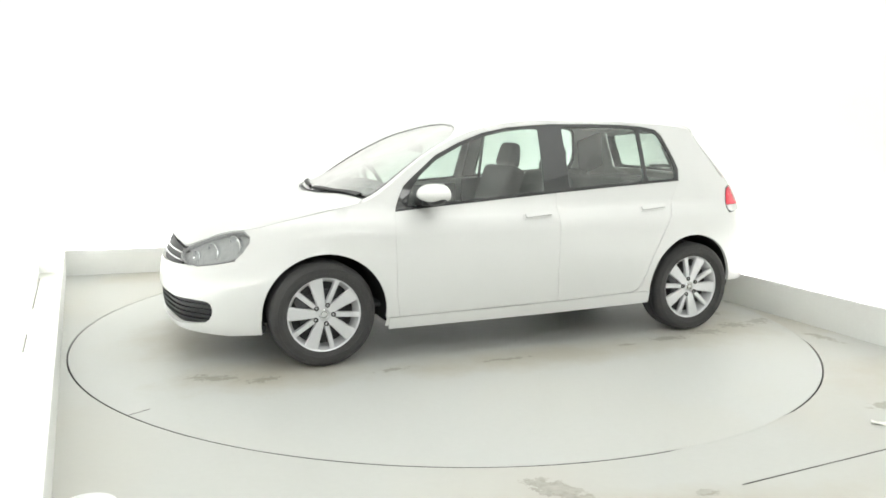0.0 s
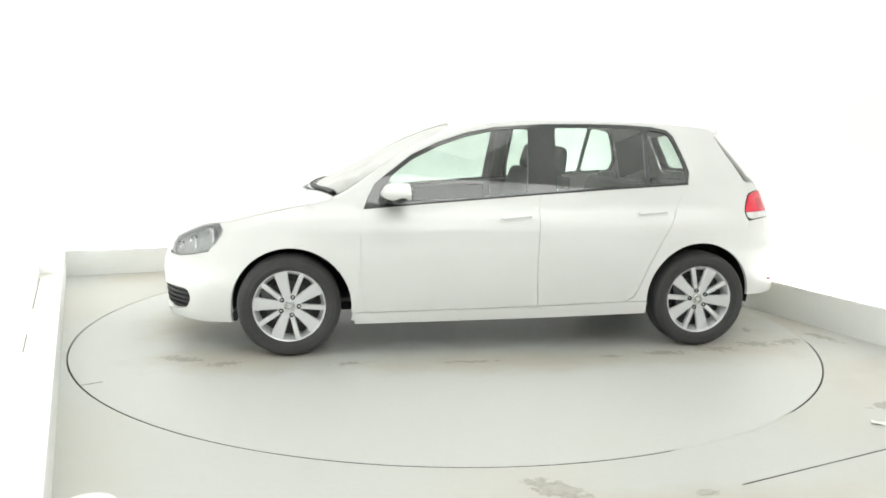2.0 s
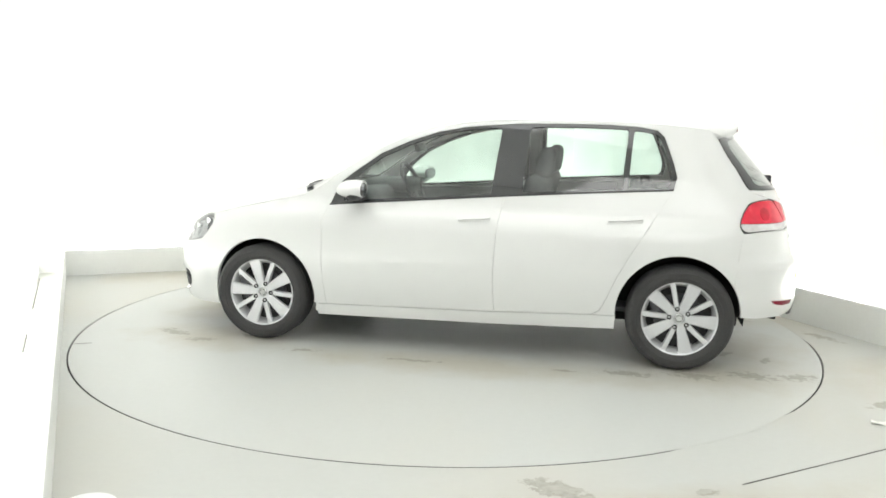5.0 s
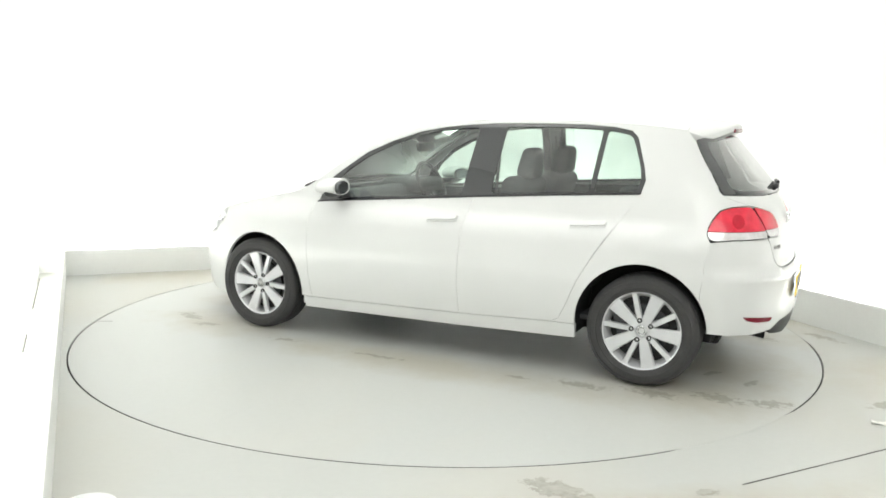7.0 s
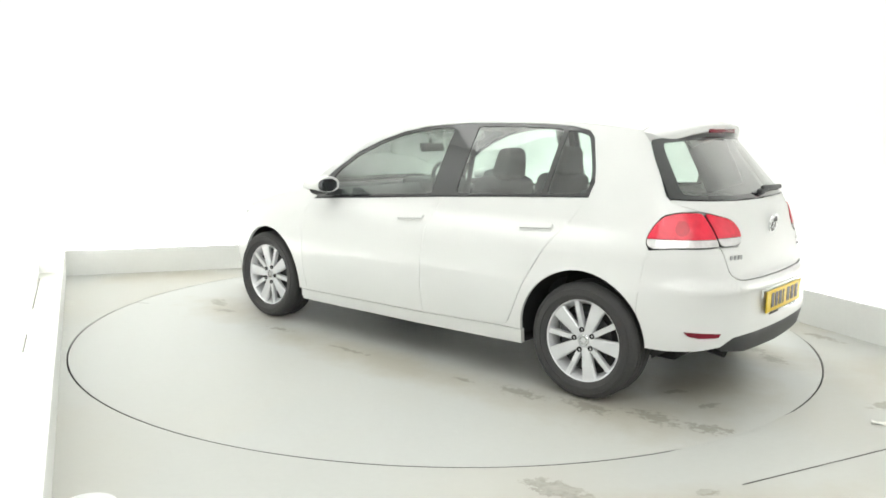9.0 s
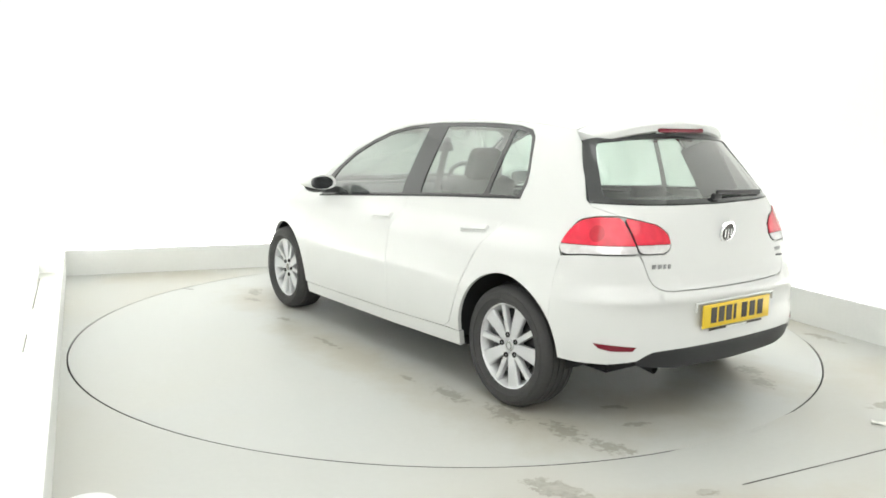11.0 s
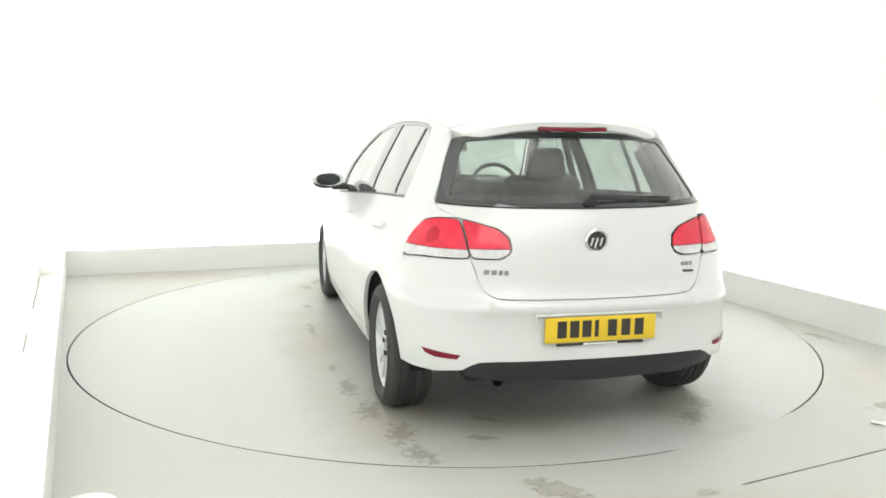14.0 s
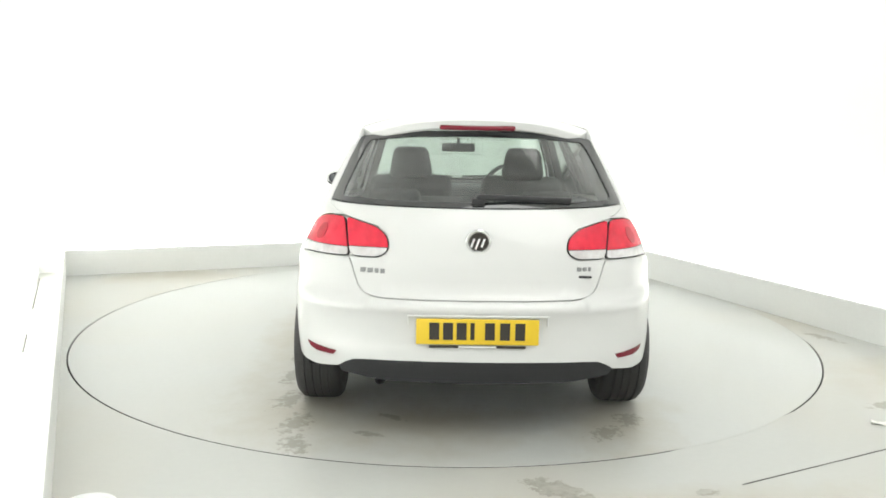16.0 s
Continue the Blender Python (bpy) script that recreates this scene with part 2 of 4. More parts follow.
def skin(name, surf, outline, mat, parent, holes=(), gap=0.0, depth=0.012, step=0.05, lift=0.0, mirror=False, label="", edge=0.03):
    """A panel with thickness cut out of a curved surface: surf turns the outline's two coordinates into a point."""
    ring = resample(shrink(outline, gap) if gap else list(outline), edge)
    rings = [ring] + [resample(list(h), edge) for h in holes]
    pts, edges = [], []
    for r in rings:
        k = len(pts)
        pts += r
        edges += [(k + i, k + (i + 1) % len(r)) for i in range(len(r))]
    lo = (min(p[0] for p in ring), min(p[1] for p in ring))
    hi = (max(p[0] for p in ring), max(p[1] for p in ring))
    border = np.array(pts)
    nx, ny = int((hi[0] - lo[0]) / step) + 1, int((hi[1] - lo[1]) / step) + 1
    for i in range(nx):
        for j in range(ny):
            p = (lo[0] + (i + 0.5) * step, lo[1] + (j + 0.5) * step)
            if inside(p, ring) and not any(inside(p, h) for h in rings[1:]) and np.min(np.sum((border - p) ** 2, axis=1)) > (step * 0.45) ** 2:
                pts.append(p)
    vs, es, fs, ov, oe, of = geometry.delaunay_2d_cdt([Vector(p) for p in pts], edges, [], 0, 1e-6)
    flip = -1 if mirror else 1

    def place(p, back=0.0):
        e = 0.002
        a = Vector(surf(p[0], p[1]))
        du = Vector(surf(p[0] + e, p[1])) - Vector(surf(p[0] - e, p[1]))
        dv = Vector(surf(p[0], p[1] + e)) - Vector(surf(p[0], p[1] - e))
        n = du.cross(dv)
        n = n.normalized() if n.length > 1e-12 else Vector((0, 0, 1))
        out = a - Vector((min(1.2, max(-1.3, a.x)), 0, 0.75 if a.z > 0.5 else 0.5))
        if n.dot(out) < 0:
            n = -n
        a = a + n * (lift - back)
        return Vector((a.x, a.y * flip, a.z)), Vector((n.x, n.y * flip, n.z))
    co, no, faces = [], [], []
    for p in vs:
        a, n = place(p)
        co.append(a)
        no.append(n)
    for f in fs:
        c = (sum(vs[i][0] for i in f) / 3, sum(vs[i][1] for i in f) / 3)
        if inside(c, ring) and not any(inside(c, h) for h in rings[1:]):
            a, b, d = (co[i] for i in f)
            if (b - a).cross(d - a).length < 1e-9:
                continue
            faces.append(list(f) if (b - a).cross(d - a).dot(no[f[0]]) > 0 else list(reversed(f)))
    used = {}
    for f in faces:
        for i in range(3):
            used[(f[i], f[(i + 1) % 3])] = True
    rim = [(a, b) for a, b in used if (b, a) not in used]
    for a, b in rim:
        k = len(co)
        back = [place(vs[i], depth)[0] for i in (b, a)]
        quad = [co[b].copy(), co[a].copy(), back[1], back[0]]
        n = (quad[1] - quad[0]).cross(quad[3] - quad[0])
        n = n.normalized() if n.length > 0 else Vector((0, 0, 1))
        co += quad
        no += [n] * 4
        faces.append([k, k + 1, k + 2, k + 3])
    me = bpy.data.meshes.new(name)
    me.from_pydata([tuple(c) for c in co], [], faces)
    me.polygons.foreach_set("use_smooth", [True] * len(me.polygons))
    me.materials.append(mat)
    me.normals_split_custom_set_from_vertices([tuple(n) for n in no])
    ob = new(name, me)
    ob.parent = parent
    if label:
        tagged(ob, label)
    return ob


# ---- the booth ----
TABLE_R = 2.42
A = Vector((-3.358, 1.47))                      # back left corner
BACK = Vector((0.935, 0.355)).normalized()
LEFT_END = Vector((-0.50, -4.86))
RIGHT_P, RIGHT = Vector((2.868, -0.436)), Vector((-0.40, 0.917)).normalized()
_d = RIGHT_P - A
_s = (_d.x * RIGHT.y - _d.y * RIGHT.x) / (BACK.x * RIGHT.y - BACK.y * RIGHT.x)
C = A + BACK * _s                               # back right corner
RIGHT_END = RIGHT_P - RIGHT * 3.6
ROOM = [A, C, RIGHT_END, Vector((4.6, -7.6)), Vector((-2.2, -7.6)), LEFT_END]
TOP = 3.4


def wall(name, a, b, z0, z1, thick, mat, label, category="wall", bevel=0.0, lift=0.0):
    """A wall from a to b, its face on that line and its body outside the room."""
    d = (b - a).normalized()
    n = Vector((-d.y, d.x))
    if n.dot((a + b) / 2 - Vector((0.5, -2.0))) < 0:
        n = -n
    bm = bmesh.new()
    c = (a + b) / 2 + n * (thick / 2 - lift)
    bmesh.ops.create_cube(bm, size=1.0)
    bmesh.ops.scale(bm, vec=((b - a).length, thick, z1 - z0), verts=bm.verts)
    if bevel:
        bmesh.ops.bevel(bm, geom=list(bm.edges), offset=bevel, segments=2, profile=0.5, affect="EDGES")
    bmesh.ops.transform(bm, matrix=pose(c.x, c.y, (z0 + z1) / 2, 0, 0, math.degrees(math.atan2(d.y, d.x))), verts=bm.verts)
    return tagged(mesh_ob(name, bm, mat, False), label, category, kind="structure")


# the three south walls are unseen, added to close the room and bounce light
WALLS = [("wall_north", A, C), ("wall_east", C, RIGHT_END), ("wall_south_east", RIGHT_END, ROOM[3]), ("wall_south", ROOM[3], ROOM[4]),
         ("wall_south_west", ROOM[4], LEFT_END), ("wall_west", LEFT_END, A)]
TROUGH = 0.22                                   # the walls stand back behind a low kerb that hides strip lights
for _n, _a, _b in WALLS:
    _e = (_b - _a).normalized()
    _n2 = Vector((-_e.y, _e.x))
    if _n2.dot((_a + _b) / 2 - Vector((0.5, -2.0))) < 0:
        _n2 = -_n2
    _o = _n2 * (TROUGH if _n in ("wall_north", "wall_east", "wall_west") else 0.0)
    wall(_n, _a - _e * 0.3 + _o, _b + _e * (0.3 if _n != "wall_south_west" else 0.0) + _o, 0.0, TOP, 0.12, WALL, "plain bright white painted wall closing in the booth")
    if _o.length > 0:
        wall("kerb_" + _n.split("_")[1], _a + _e * 0.002, _b - _e * 0.002, 0.0, 0.247 if _n == "wall_east" else 0.225, 0.05, SKIRT, "low grey painted kerb in front of the booth wall", "kerb", 0.003)
        _c = (_a + _b) / 2 + _n2 * 0.12
        soft_light("trough_strip_light", _c.x, _c.y, 0.10, (_b - _a).length - 0.3, 0.08, TROUGH_POWER * (_b - _a).length * (0.8 if _n == "wall_west" else 1.0), aim=(_c.x + _n2.x * 0.35, _c.y + _n2.y * 0.35, 1.6))


def flat(name, ring, holes, z, depth, mat, step=0.4):
    """A slab with a flat top at z and holes through it."""
    ring, holes = resample(ring, 0.6), [list(h) for h in holes]
    pts, edges = [], []
    for r in [ring] + holes:
        k = len(pts)
        pts += r
        edges += [(k + i, k + (i + 1) % len(r)) for i in range(len(r))]
    vs, es, fs, *_ = geometry.delaunay_2d_cdt([Vector(p) for p in pts], edges, [], 0, 1e-6)
    bm = bmesh.new()
    bv = [bm.verts.new((p[0], p[1], z)) for p in vs]
    for f in fs:
        c = (sum(vs[i][0] for i in f) / 3, sum(vs[i][1] for i in f) / 3)
        if inside(c, ring) and not any(inside(c, h) for h in holes):
            bm.faces.new([bv[i] for i in f])
    bmesh.ops.recalc_face_normals(bm, faces=bm.faces)
    got = bmesh.ops.extrude_face_region(bm, geom=list(bm.faces))
    bmesh.ops.translate(bm, vec=(0, 0, -depth), verts=[g for g in got["geom"] if isinstance(g, bmesh.types.BMVert)])
    return mesh_ob(name, bm, mat, False)


def circle(r, n=180):
    return [(r * math.cos(2 * math.pi * k / n), r * math.sin(2 * math.pi * k / n)) for k in range(n)]


_ring = [tuple(p + (p - Vector((0.5, -2.0))).normalized() * 0.6) for p in ROOM]
tagged(flat("floor", _ring, [circle(TABLE_R + 0.007)], 0.0, 0.10, FLOOR), "grey painted concrete floor with faint dried water stains", "floor", kind="structure")
tagged(flat("pit_floor", circle(TABLE_R + 0.3, 64), [], -0.10, 0.05, PIT), "dark pit under the turntable", "pit", kind="structure")
# the ceiling is out of view, added to throw light back down
tagged(flat("ceiling", _ring, [], TOP + 0.08, 0.08, WALL), "plain white unseen ceiling, added to close the booth", "ceiling", kind="structure")

# the turntable
turntable = tagged(new("turntable"), "round grey painted car turntable flush with the floor", "turntable")
bm = lathe([(-0.085, TABLE_R - 0.02), (-0.003, TABLE_R - 0.0025), (0.0, TABLE_R - 0.0045)], "z", 180)
part("deck", bm, DISC, turntable, smooth=False)
# added black ring: puts the joint's shade into colour, widening its dark line
bm = lathe([(-0.085, TABLE_R - 0.012), (-0.085, TABLE_R), (-0.0015, TABLE_R), (-0.0015, TABLE_R - 0.0025)], "z", 180, closed=True)
part("rim", bm, PIT, turntable, "black ring added at the turntable's edge to darken its joint", False)

# ---- curves of the car's skin ----

def spline(pts):
    """A smooth curve through (x, y) pairs, x rising."""
    xs = [p[0] for p in pts]
    ys = [p[1] for p in pts]
    n = len(xs)
    d = [(ys[i + 1] - ys[i]) / (xs[i + 1] - xs[i]) for i in range(n - 1)]
    m = [d[0]] + [0.0 if d[i - 1] * d[i] <= 0 else 2 * d[i - 1] * d[i] / (d[i - 1] + d[i]) for i in range(1, n - 1)] + [d[-1]]

    def at(x):
        if x <= xs[0]:
            return ys[0]
        if x >= xs[-1]:
            return ys[-1]
        i = 0
        while xs[i + 1] < x:
            i += 1
        h = xs[i + 1] - xs[i]
        t = (x - xs[i]) / h
        return (ys[i] * (1 + 2 * t) * (1 - t) ** 2 + m[i] * h * t * (1 - t) ** 2
                + ys[i + 1] * t * t * (3 - 2 * t) + m[i + 1] * h * t * t * (t - 1))
    return at


# plan outline of the left half at its widest height, rear centre to front centre
PLAN = [(-2.02, 0.0), (-2.012, 0.25), (-1.99, 0.45), (-1.94, 0.598), (-1.85, 0.715), (-1.70, 0.799), (-1.5, 0.846), (-1.289, 0.864),
        (-0.7, 0.874), (0.0, 0.875), (0.7, 0.869), (1.1, 0.859), (1.35, 0.843), (1.55, 0.802), (1.72, 0.748), (1.875, 0.672),
        (2.0, 0.56), (2.085, 0.42), (2.128, 0.20), (2.14, 0.0)]


def dense(pts, k=12):
    out = []
    for i in range(len(pts) - 1):
        p0, p1, p2, p3 = pts[max(i - 1, 0)], pts[i], pts[i + 1], pts[min(i + 2, len(pts) - 1)]
        if i == 0:
            p0 = (p2[0], -p2[1])
        if i == len(pts) - 2:
            p3 = (p1[0], -p1[1])
        for j in range(k):
            t = j / k
            out.append(tuple(0.5 * (2 * b + (c - a) * t + (2 * a - 5 * b + 4 * c - d) * t * t + (3 * b - a - 3 * c + d) * t ** 3)
                             for a, b, c, d in zip(p0, p1, p2, p3)))
    out.append(pts[-1])
    return out


CURVE = dense(PLAN)
ARC = [0.0]
for _a, _b in zip(CURVE, CURVE[1:]):
    ARC.append(ARC[-1] + math.hypot(_b[0] - _a[0], _b[1] - _a[1]))
FULL = ARC[-1]

# width by height, rear and front faces by height
WIDTH = spline([(0.15, 0.945), (0.22, 0.965), (0.32, 0.985), (0.45, 1.0), (0.58, 1.003), (0.68, 0.992), (0.75, 0.985), (0.80, 0.966),
                (0.86, 0.910), (0.90, 0.869), (0.96, 0.848), (1.04, 0.820), (1.2, 0.738), (1.32, 0.668), (1.40, 0.620), (1.46, 0.578)])
WIDTH_BACK = spline([(0.15, 0.945), (0.22, 0.965), (0.32, 0.985), (0.45, 1.0), (0.58, 1.003), (0.68, 0.996), (0.75, 0.99), (0.80, 0.98),
                     (0.86, 0.956), (0.90, 0.936), (0.96, 0.90), (1.04, 0.856), (1.2, 0.756), (1.32, 0.672), (1.40, 0.624), (1.46, 0.582)])
REAR = spline([(0.15, -1.96), (0.28, -1.985), (0.38, -2.005), (0.46, -2.0), (0.50, -1.99), (0.58, -1.997), (0.61, -2.006), (0.635, -1.998), (0.66, -1.966), (0.7, -1.950),
               (0.80, -1.936), (0.89, -1.912), (0.96, -1.888), (1.03, -1.857), (1.1, -1.806), (1.2, -1.722), (1.34, -1.605), (1.46, -1.51)])
FRONT = spline([(0.15, 2.06), (0.2, 2.09), (0.26, 2.108), (0.36, 2.116), (0.46, 2.114), (0.54, 2.098), (0.60, 2.070), (0.66, 2.042), (0.72, 2.0), (0.78, 1.93), (0.9, 1.7)])


def ease(t):
    t = min(1.0, max(0.0, t))
    return t * t * (3 - 2 * t)


def plan(u):
    s = 1
    if u < 0:
        u, s = -u, -1
    if u > FULL:
        u, s = 2 * FULL - u, -s
    lo, hi = 0, len(ARC) - 1
    while hi - lo > 1:
        mid = (lo + hi) // 2
        if ARC[mid] <= u:
            lo = mid
        else:
            hi = mid
    t = (u - ARC[lo]) / (ARC[hi] - ARC[lo])
    a, b = CURVE[lo], CURVE[hi]
    return a[0] + (b[0] - a[0]) * t, s * (a[1] + (b[1] - a[1]) * t)


def wrap(u, z):
    """The car's skin all round: u metres along the plan outline from the rear centre, at height z."""
    cx, cy = plan(u)
    x = cx + (REAR(z) + 2.02) * ease((-cx - 1.3) / 0.75) + (FRONT(z) - 2.14) * ease((cx - 0.9) / 1.15)
    k = ease((-cx - 1.2) / 0.55)
    return (x, cy * (WIDTH(z) * (1 - k) + WIDTH_BACK(z) * k), z)


def ux(x, z):
    """The place along the outline where the left side has that x at height z."""
    lo, hi = 0.0, FULL
    for _ in range(30):
        mid = (lo + hi) / 2
        if wrap(mid, z)[0] < x:
            lo = mid
        else:
            hi = mid
    return (lo + hi) / 2


def uy(y, z):
    """The place along the rear where the skin has that y at height z."""
    lo, hi = 0.0, 1.2
    for _ in range(30):
        mid = (lo + hi) / 2
        if wrap(mid, z)[1] < abs(y):
            lo = mid
        else:
            hi = mid
    return (lo + hi) / 2 * (1 if y >= 0 else -1)

# ---- the car: x forwards, y to its left, origin on the ground between the axles ----
car = tagged(new("car"), "white five-door hatchback with silver alloy wheels on the turntable", "car")

# height of the upper edge of the sides, and of the middle line of bonnet, windscreen and roof
EDGE = spline([(-1.70, 1.325), (-1.60, 1.345), (-1.5, 1.365), (-1.4, 1.38), (-1.1, 1.407), (-0.7, 1.42), (-0.3, 1.42), (0.0, 1.402), (0.2, 1.366), (0.4, 1.305), (0.6, 1.208),
               (0.75, 1.112), (0.86, 1.032), (0.95, 0.972), (1.04, 0.932), (1.25, 0.888), (1.5, 0.83), (1.66, 0.790), (1.79, 0.767), (1.91, 0.716), (1.97, 0.686), (2.03, 0.655), (2.09, 0.645)])
MIDDLE = spline([(-1.70, 1.395), (-1.60, 1.428), (-1.4, 1.450), (-1.1, 1.468), (-0.7, 1.481), (-0.3, 1.481), (0.0, 1.457), (0.2, 1.402), (0.4, 1.330), (0.6, 1.241), (0.8, 1.143),
                 (1.0, 1.045), (1.2, 0.953), (1.27, 0.934), (1.4, 0.913), (1.6, 0.873), (1.8, 0.815), (1.93, 0.755), (2.01, 0.704), (2.06, 0.668), (2.09, 0.66)])


def upper(x, h):
    """The car's top: h runs from -0.7 at the right edge to 0.7 at the left one."""
    z = EDGE(x)
    s = h / 0.7
    y = wrap(ux(x, z), z)[1]
    return (x, y * s, z + (MIDDLE(x) - z) * (1 - abs(s) ** 2.3))


def side(points):
    return [(ux(x, z), z) for x, z in points]


def rear(points):
    return [(uy(y, z), z) for y, z in points]


def arch(cx, cz, r, a0, a1, n=22):
    return [(cx + r * math.cos(radians(a0 + (a1 - a0) * i / n)), cz + r * math.sin(radians(a0 + (a1 - a0) * i / n))) for i in range(n + 1)]


def both(name, outline, mat, label="", **k):
    """A panel on the car's left side and its twin on the right."""
    return [skin(name, wrap, outline, mat, car, mirror=m, label=label, **k) for m in (False, True)]


FRONT_ARCH, REAR_ARCH = (1.277, 0.302, 0.355), (-1.275, 0.322, 0.351)
WINDOW_TOP = [(-1.224, 1.033), (-1.241, 1.107), (-1.224, 1.174), (-1.192, 1.262), (-1.164, 1.335), (-1.122, 1.373), (-1.02, 1.392), (-0.846, 1.402), (-0.6, 1.404), (-0.3, 1.400),
              (-0.148, 1.390), (0.027, 1.374), (0.202, 1.34), (0.376, 1.282), (0.548, 1.204), (0.716, 1.079), (0.779, 1.027), (0.82, 0.953), (0.847, 0.882)]
DOOR_FRONT = [(0.843, 0.268), (0.862, 0.40), (0.870, 0.55), (0.872, 0.77), (0.858, 0.845), (0.851, 0.884)]
DOOR_MID = [(-0.251, 0.967), (-0.232, 0.88), (-0.222, 0.79), (-0.210, 0.6), (-0.208, 0.45), (-0.22, 0.29)]
DOOR_REAR = [(-0.79, 0.312), (-0.835, 0.335), (-0.868, 0.40), (-0.93, 0.55), (-1.02, 0.71), (-1.224, 1.031)]

# doors
FRONT_DOORS = both("front_door", side(DOOR_FRONT + [(0.362, 0.921)] + DOOR_MID), PAINT, gap=0.0015)
REAR_DOORS = both("rear_door", side(DOOR_MID[::-1] + [(-0.7, 1.0)] + DOOR_REAR[::-1] + [(-0.5, 0.302)]), PAINT, gap=0.0006)
both("sill", side([(0.905, 0.262), (-0.22, 0.284), (-0.79, 0.306), (-0.93, 0.305), (-0.926, 0.225), (-0.2, 0.207), (0.906, 0.19)]), PAINT, gap=0.0018, depth=0.03)

# front wing
_wing = [(0.906, 0.268), (0.843, 0.266)] + DOOR_FRONT[1:] + [(0.895, 0.965), (0.915, EDGE(0.915) - 0.002)]
_wing += [(x, EDGE(x) - 0.002) for x in (0.98, 1.04, 1.12, 1.25, 1.4, 1.5, 1.58, 1.645, 1.70)]
_wing += [(1.693, 0.771), (1.675, 0.750), (1.683, 0.715), (1.720, 0.664), (1.765, 0.6205), (1.70, 0.592)] + arch(*FRONT_ARCH, 29, 186)
both("front_wing", side(_wing), PAINT, gap=0.0, depth=0.02)

# side frame: roof rail, pillars and rear quarter
_lamp_side = [(-1.612, 0.808), (-1.604, 0.8185), (-1.591, 0.841), (-1.589, 0.862), (-1.594, 0.89), (-1.609, 0.927), (-1.631, 0.962)]
_lamp_top = [(0.702, 0.975), (0.664, 0.988), (0.591, 0.993)]
_frame = side([(0.918, EDGE(0.918) - 0.002), (0.898, 0.968), (0.853, 0.886)] + WINDOW_TOP[::-1] + [(-1.022, 0.707), (-0.932, 0.547), (-0.870, 0.397), (-0.838, 0.332), (-0.79, 0.308), (-0.925, 0.308)]
              + arch(*REAR_ARCH, 0, 150)[1:] + [(-1.588, 0.6)] + _lamp_side)
_frame += rear(_lamp_top + [(0.6595, 1.03), (0.661, 1.06), (0.617, 1.16), (0.549, 1.318)])
_frame += side([(x, EDGE(x) - 0.002) for x in (-1.42, -1.33, -1.25, -1.1, -0.9, -0.7, -0.5, -0.3, -0.1, 0.1, 0.2, 0.3, 0.4, 0.5, 0.6, 0.7, 0.8, 0.86)])
both("side_frame", _frame, PAINT, gap=0.0003, depth=0.02, step=0.045, edge=0.022)

# tailgate with its window
_gate = [(0.0, 0.653), (0.25, 0.654), (0.404, 0.657), (0.445, 0.661), (0.476, 0.670), (0.500, 0.687), (0.517, 0.713), (0.545, 0.80), (0.552, 0.822), (0.43, 0.820), (0.395, 0.838), (0.379, 0.865), (0.386, 0.915), (0.432, 0.953),
         (0.52, 0.976), (0.59, 0.994), (0.659, 1.03), (0.659, 1.044), (0.3, 1.034), (0.0, 1.031)]
skin("tailgate", wrap, rear(_gate + [(-y, z) for y, z in _gate[-2:0:-1]]), PAINT, car, gap=0.0008, edge=0.025)
_glass = [(0.0, 1.035), (0.3, 1.038), (0.659, 1.048), (0.615, 1.16), (0.547, 1.316), (0.537, 1.330), (0.3, 1.360), (0.0, 1.366)]
_glass = rear(_glass + [(-y, z) for y, z in _glass[-2:0:-1]])
_clear = [(0.0, 1.058), (0.35, 1.060), (0.613, 1.068), (0.571, 1.16), (0.502, 1.315), (0.3, 1.336), (0.0, 1.341)]
_clear = round_corners(rear(_clear + [(-y, z) for y, z in _clear[-2:0:-1]]), 0.05)
skin("rear_window_border", wrap, _glass, GLOSS, car, holes=[_clear], depth=0.008, gap=0.001, label="black printed rear window border")
_pane = skin("rear_window", wrap, shrink(_clear, -0.01), REARGLASS, car, lift=-0.006, depth=0.003, label="clear rear window glass")
_pane.visible_shadow = False

# bumpers
_bump = side([(-1.5805, 0.4975), (-1.588, 0.6), (-1.612, 0.8075)]) + rear([(0.745, 0.8185), (0.56, 0.8185), (0.545, 0.79), (0.519, 0.709), (0.502, 0.6835), (0.477, 0.666), (0.446, 0.6575), (0.404, 0.6538), (0.25, 0.6508)])
_low = rear([(0.45, 0.392), (0.53, 0.388), (0.566, 0.372), (0.60, 0.348), (0.70, 0.330), (0.775, 0.325)]) + side([(-1.622, 0.33)]) + side(arch(*REAR_ARCH, 178, 151, 6))
_half = [(uy(0, 0.65), 0.65)] + _bump[::-1] + _low[::-1] + [(uy(0, 0.392), 0.392)]
skin("rear_bumper", wrap, _half + [(-a, z) for a, z in _half[-2:0:-1]], PAINT, car, gap=0.0006, depth=0.02, edge=0.025)
_val = [(0.0, 0.390), (0.45, 0.390), (0.53, 0.386), (0.565, 0.370), (0.60, 0.345), (0.585, 0.32), (0.4, 0.295), (0.0, 0.288)]
skin("rear_valance", wrap, rear(_val + [(-y, z) for y, z in _val[-2:0:-1]]), BLACK, car, lift=-0.006, depth=0.05, label="black plastic lower rear valance")
_fb = side([(1.628, 0.195), (1.632, 0.30)] + arch(*FRONT_ARCH, 8, 29, 6) + [(1.70, 0.592), (1.761, 0.618), (1.855, 0.594), (1.95, 0.574), (2.01, 0.576), (2.032, 0.572)])
_fb = [(FULL, 0.20)] + side([(1.95, 0.19), (1.80, 0.185)]) + _fb + [(FULL, 0.548)]
_slot = side([(1.888, 0.30), (1.884, 0.345), (1.905, 0.382), (1.98, 0.388), (2.05, 0.388)])
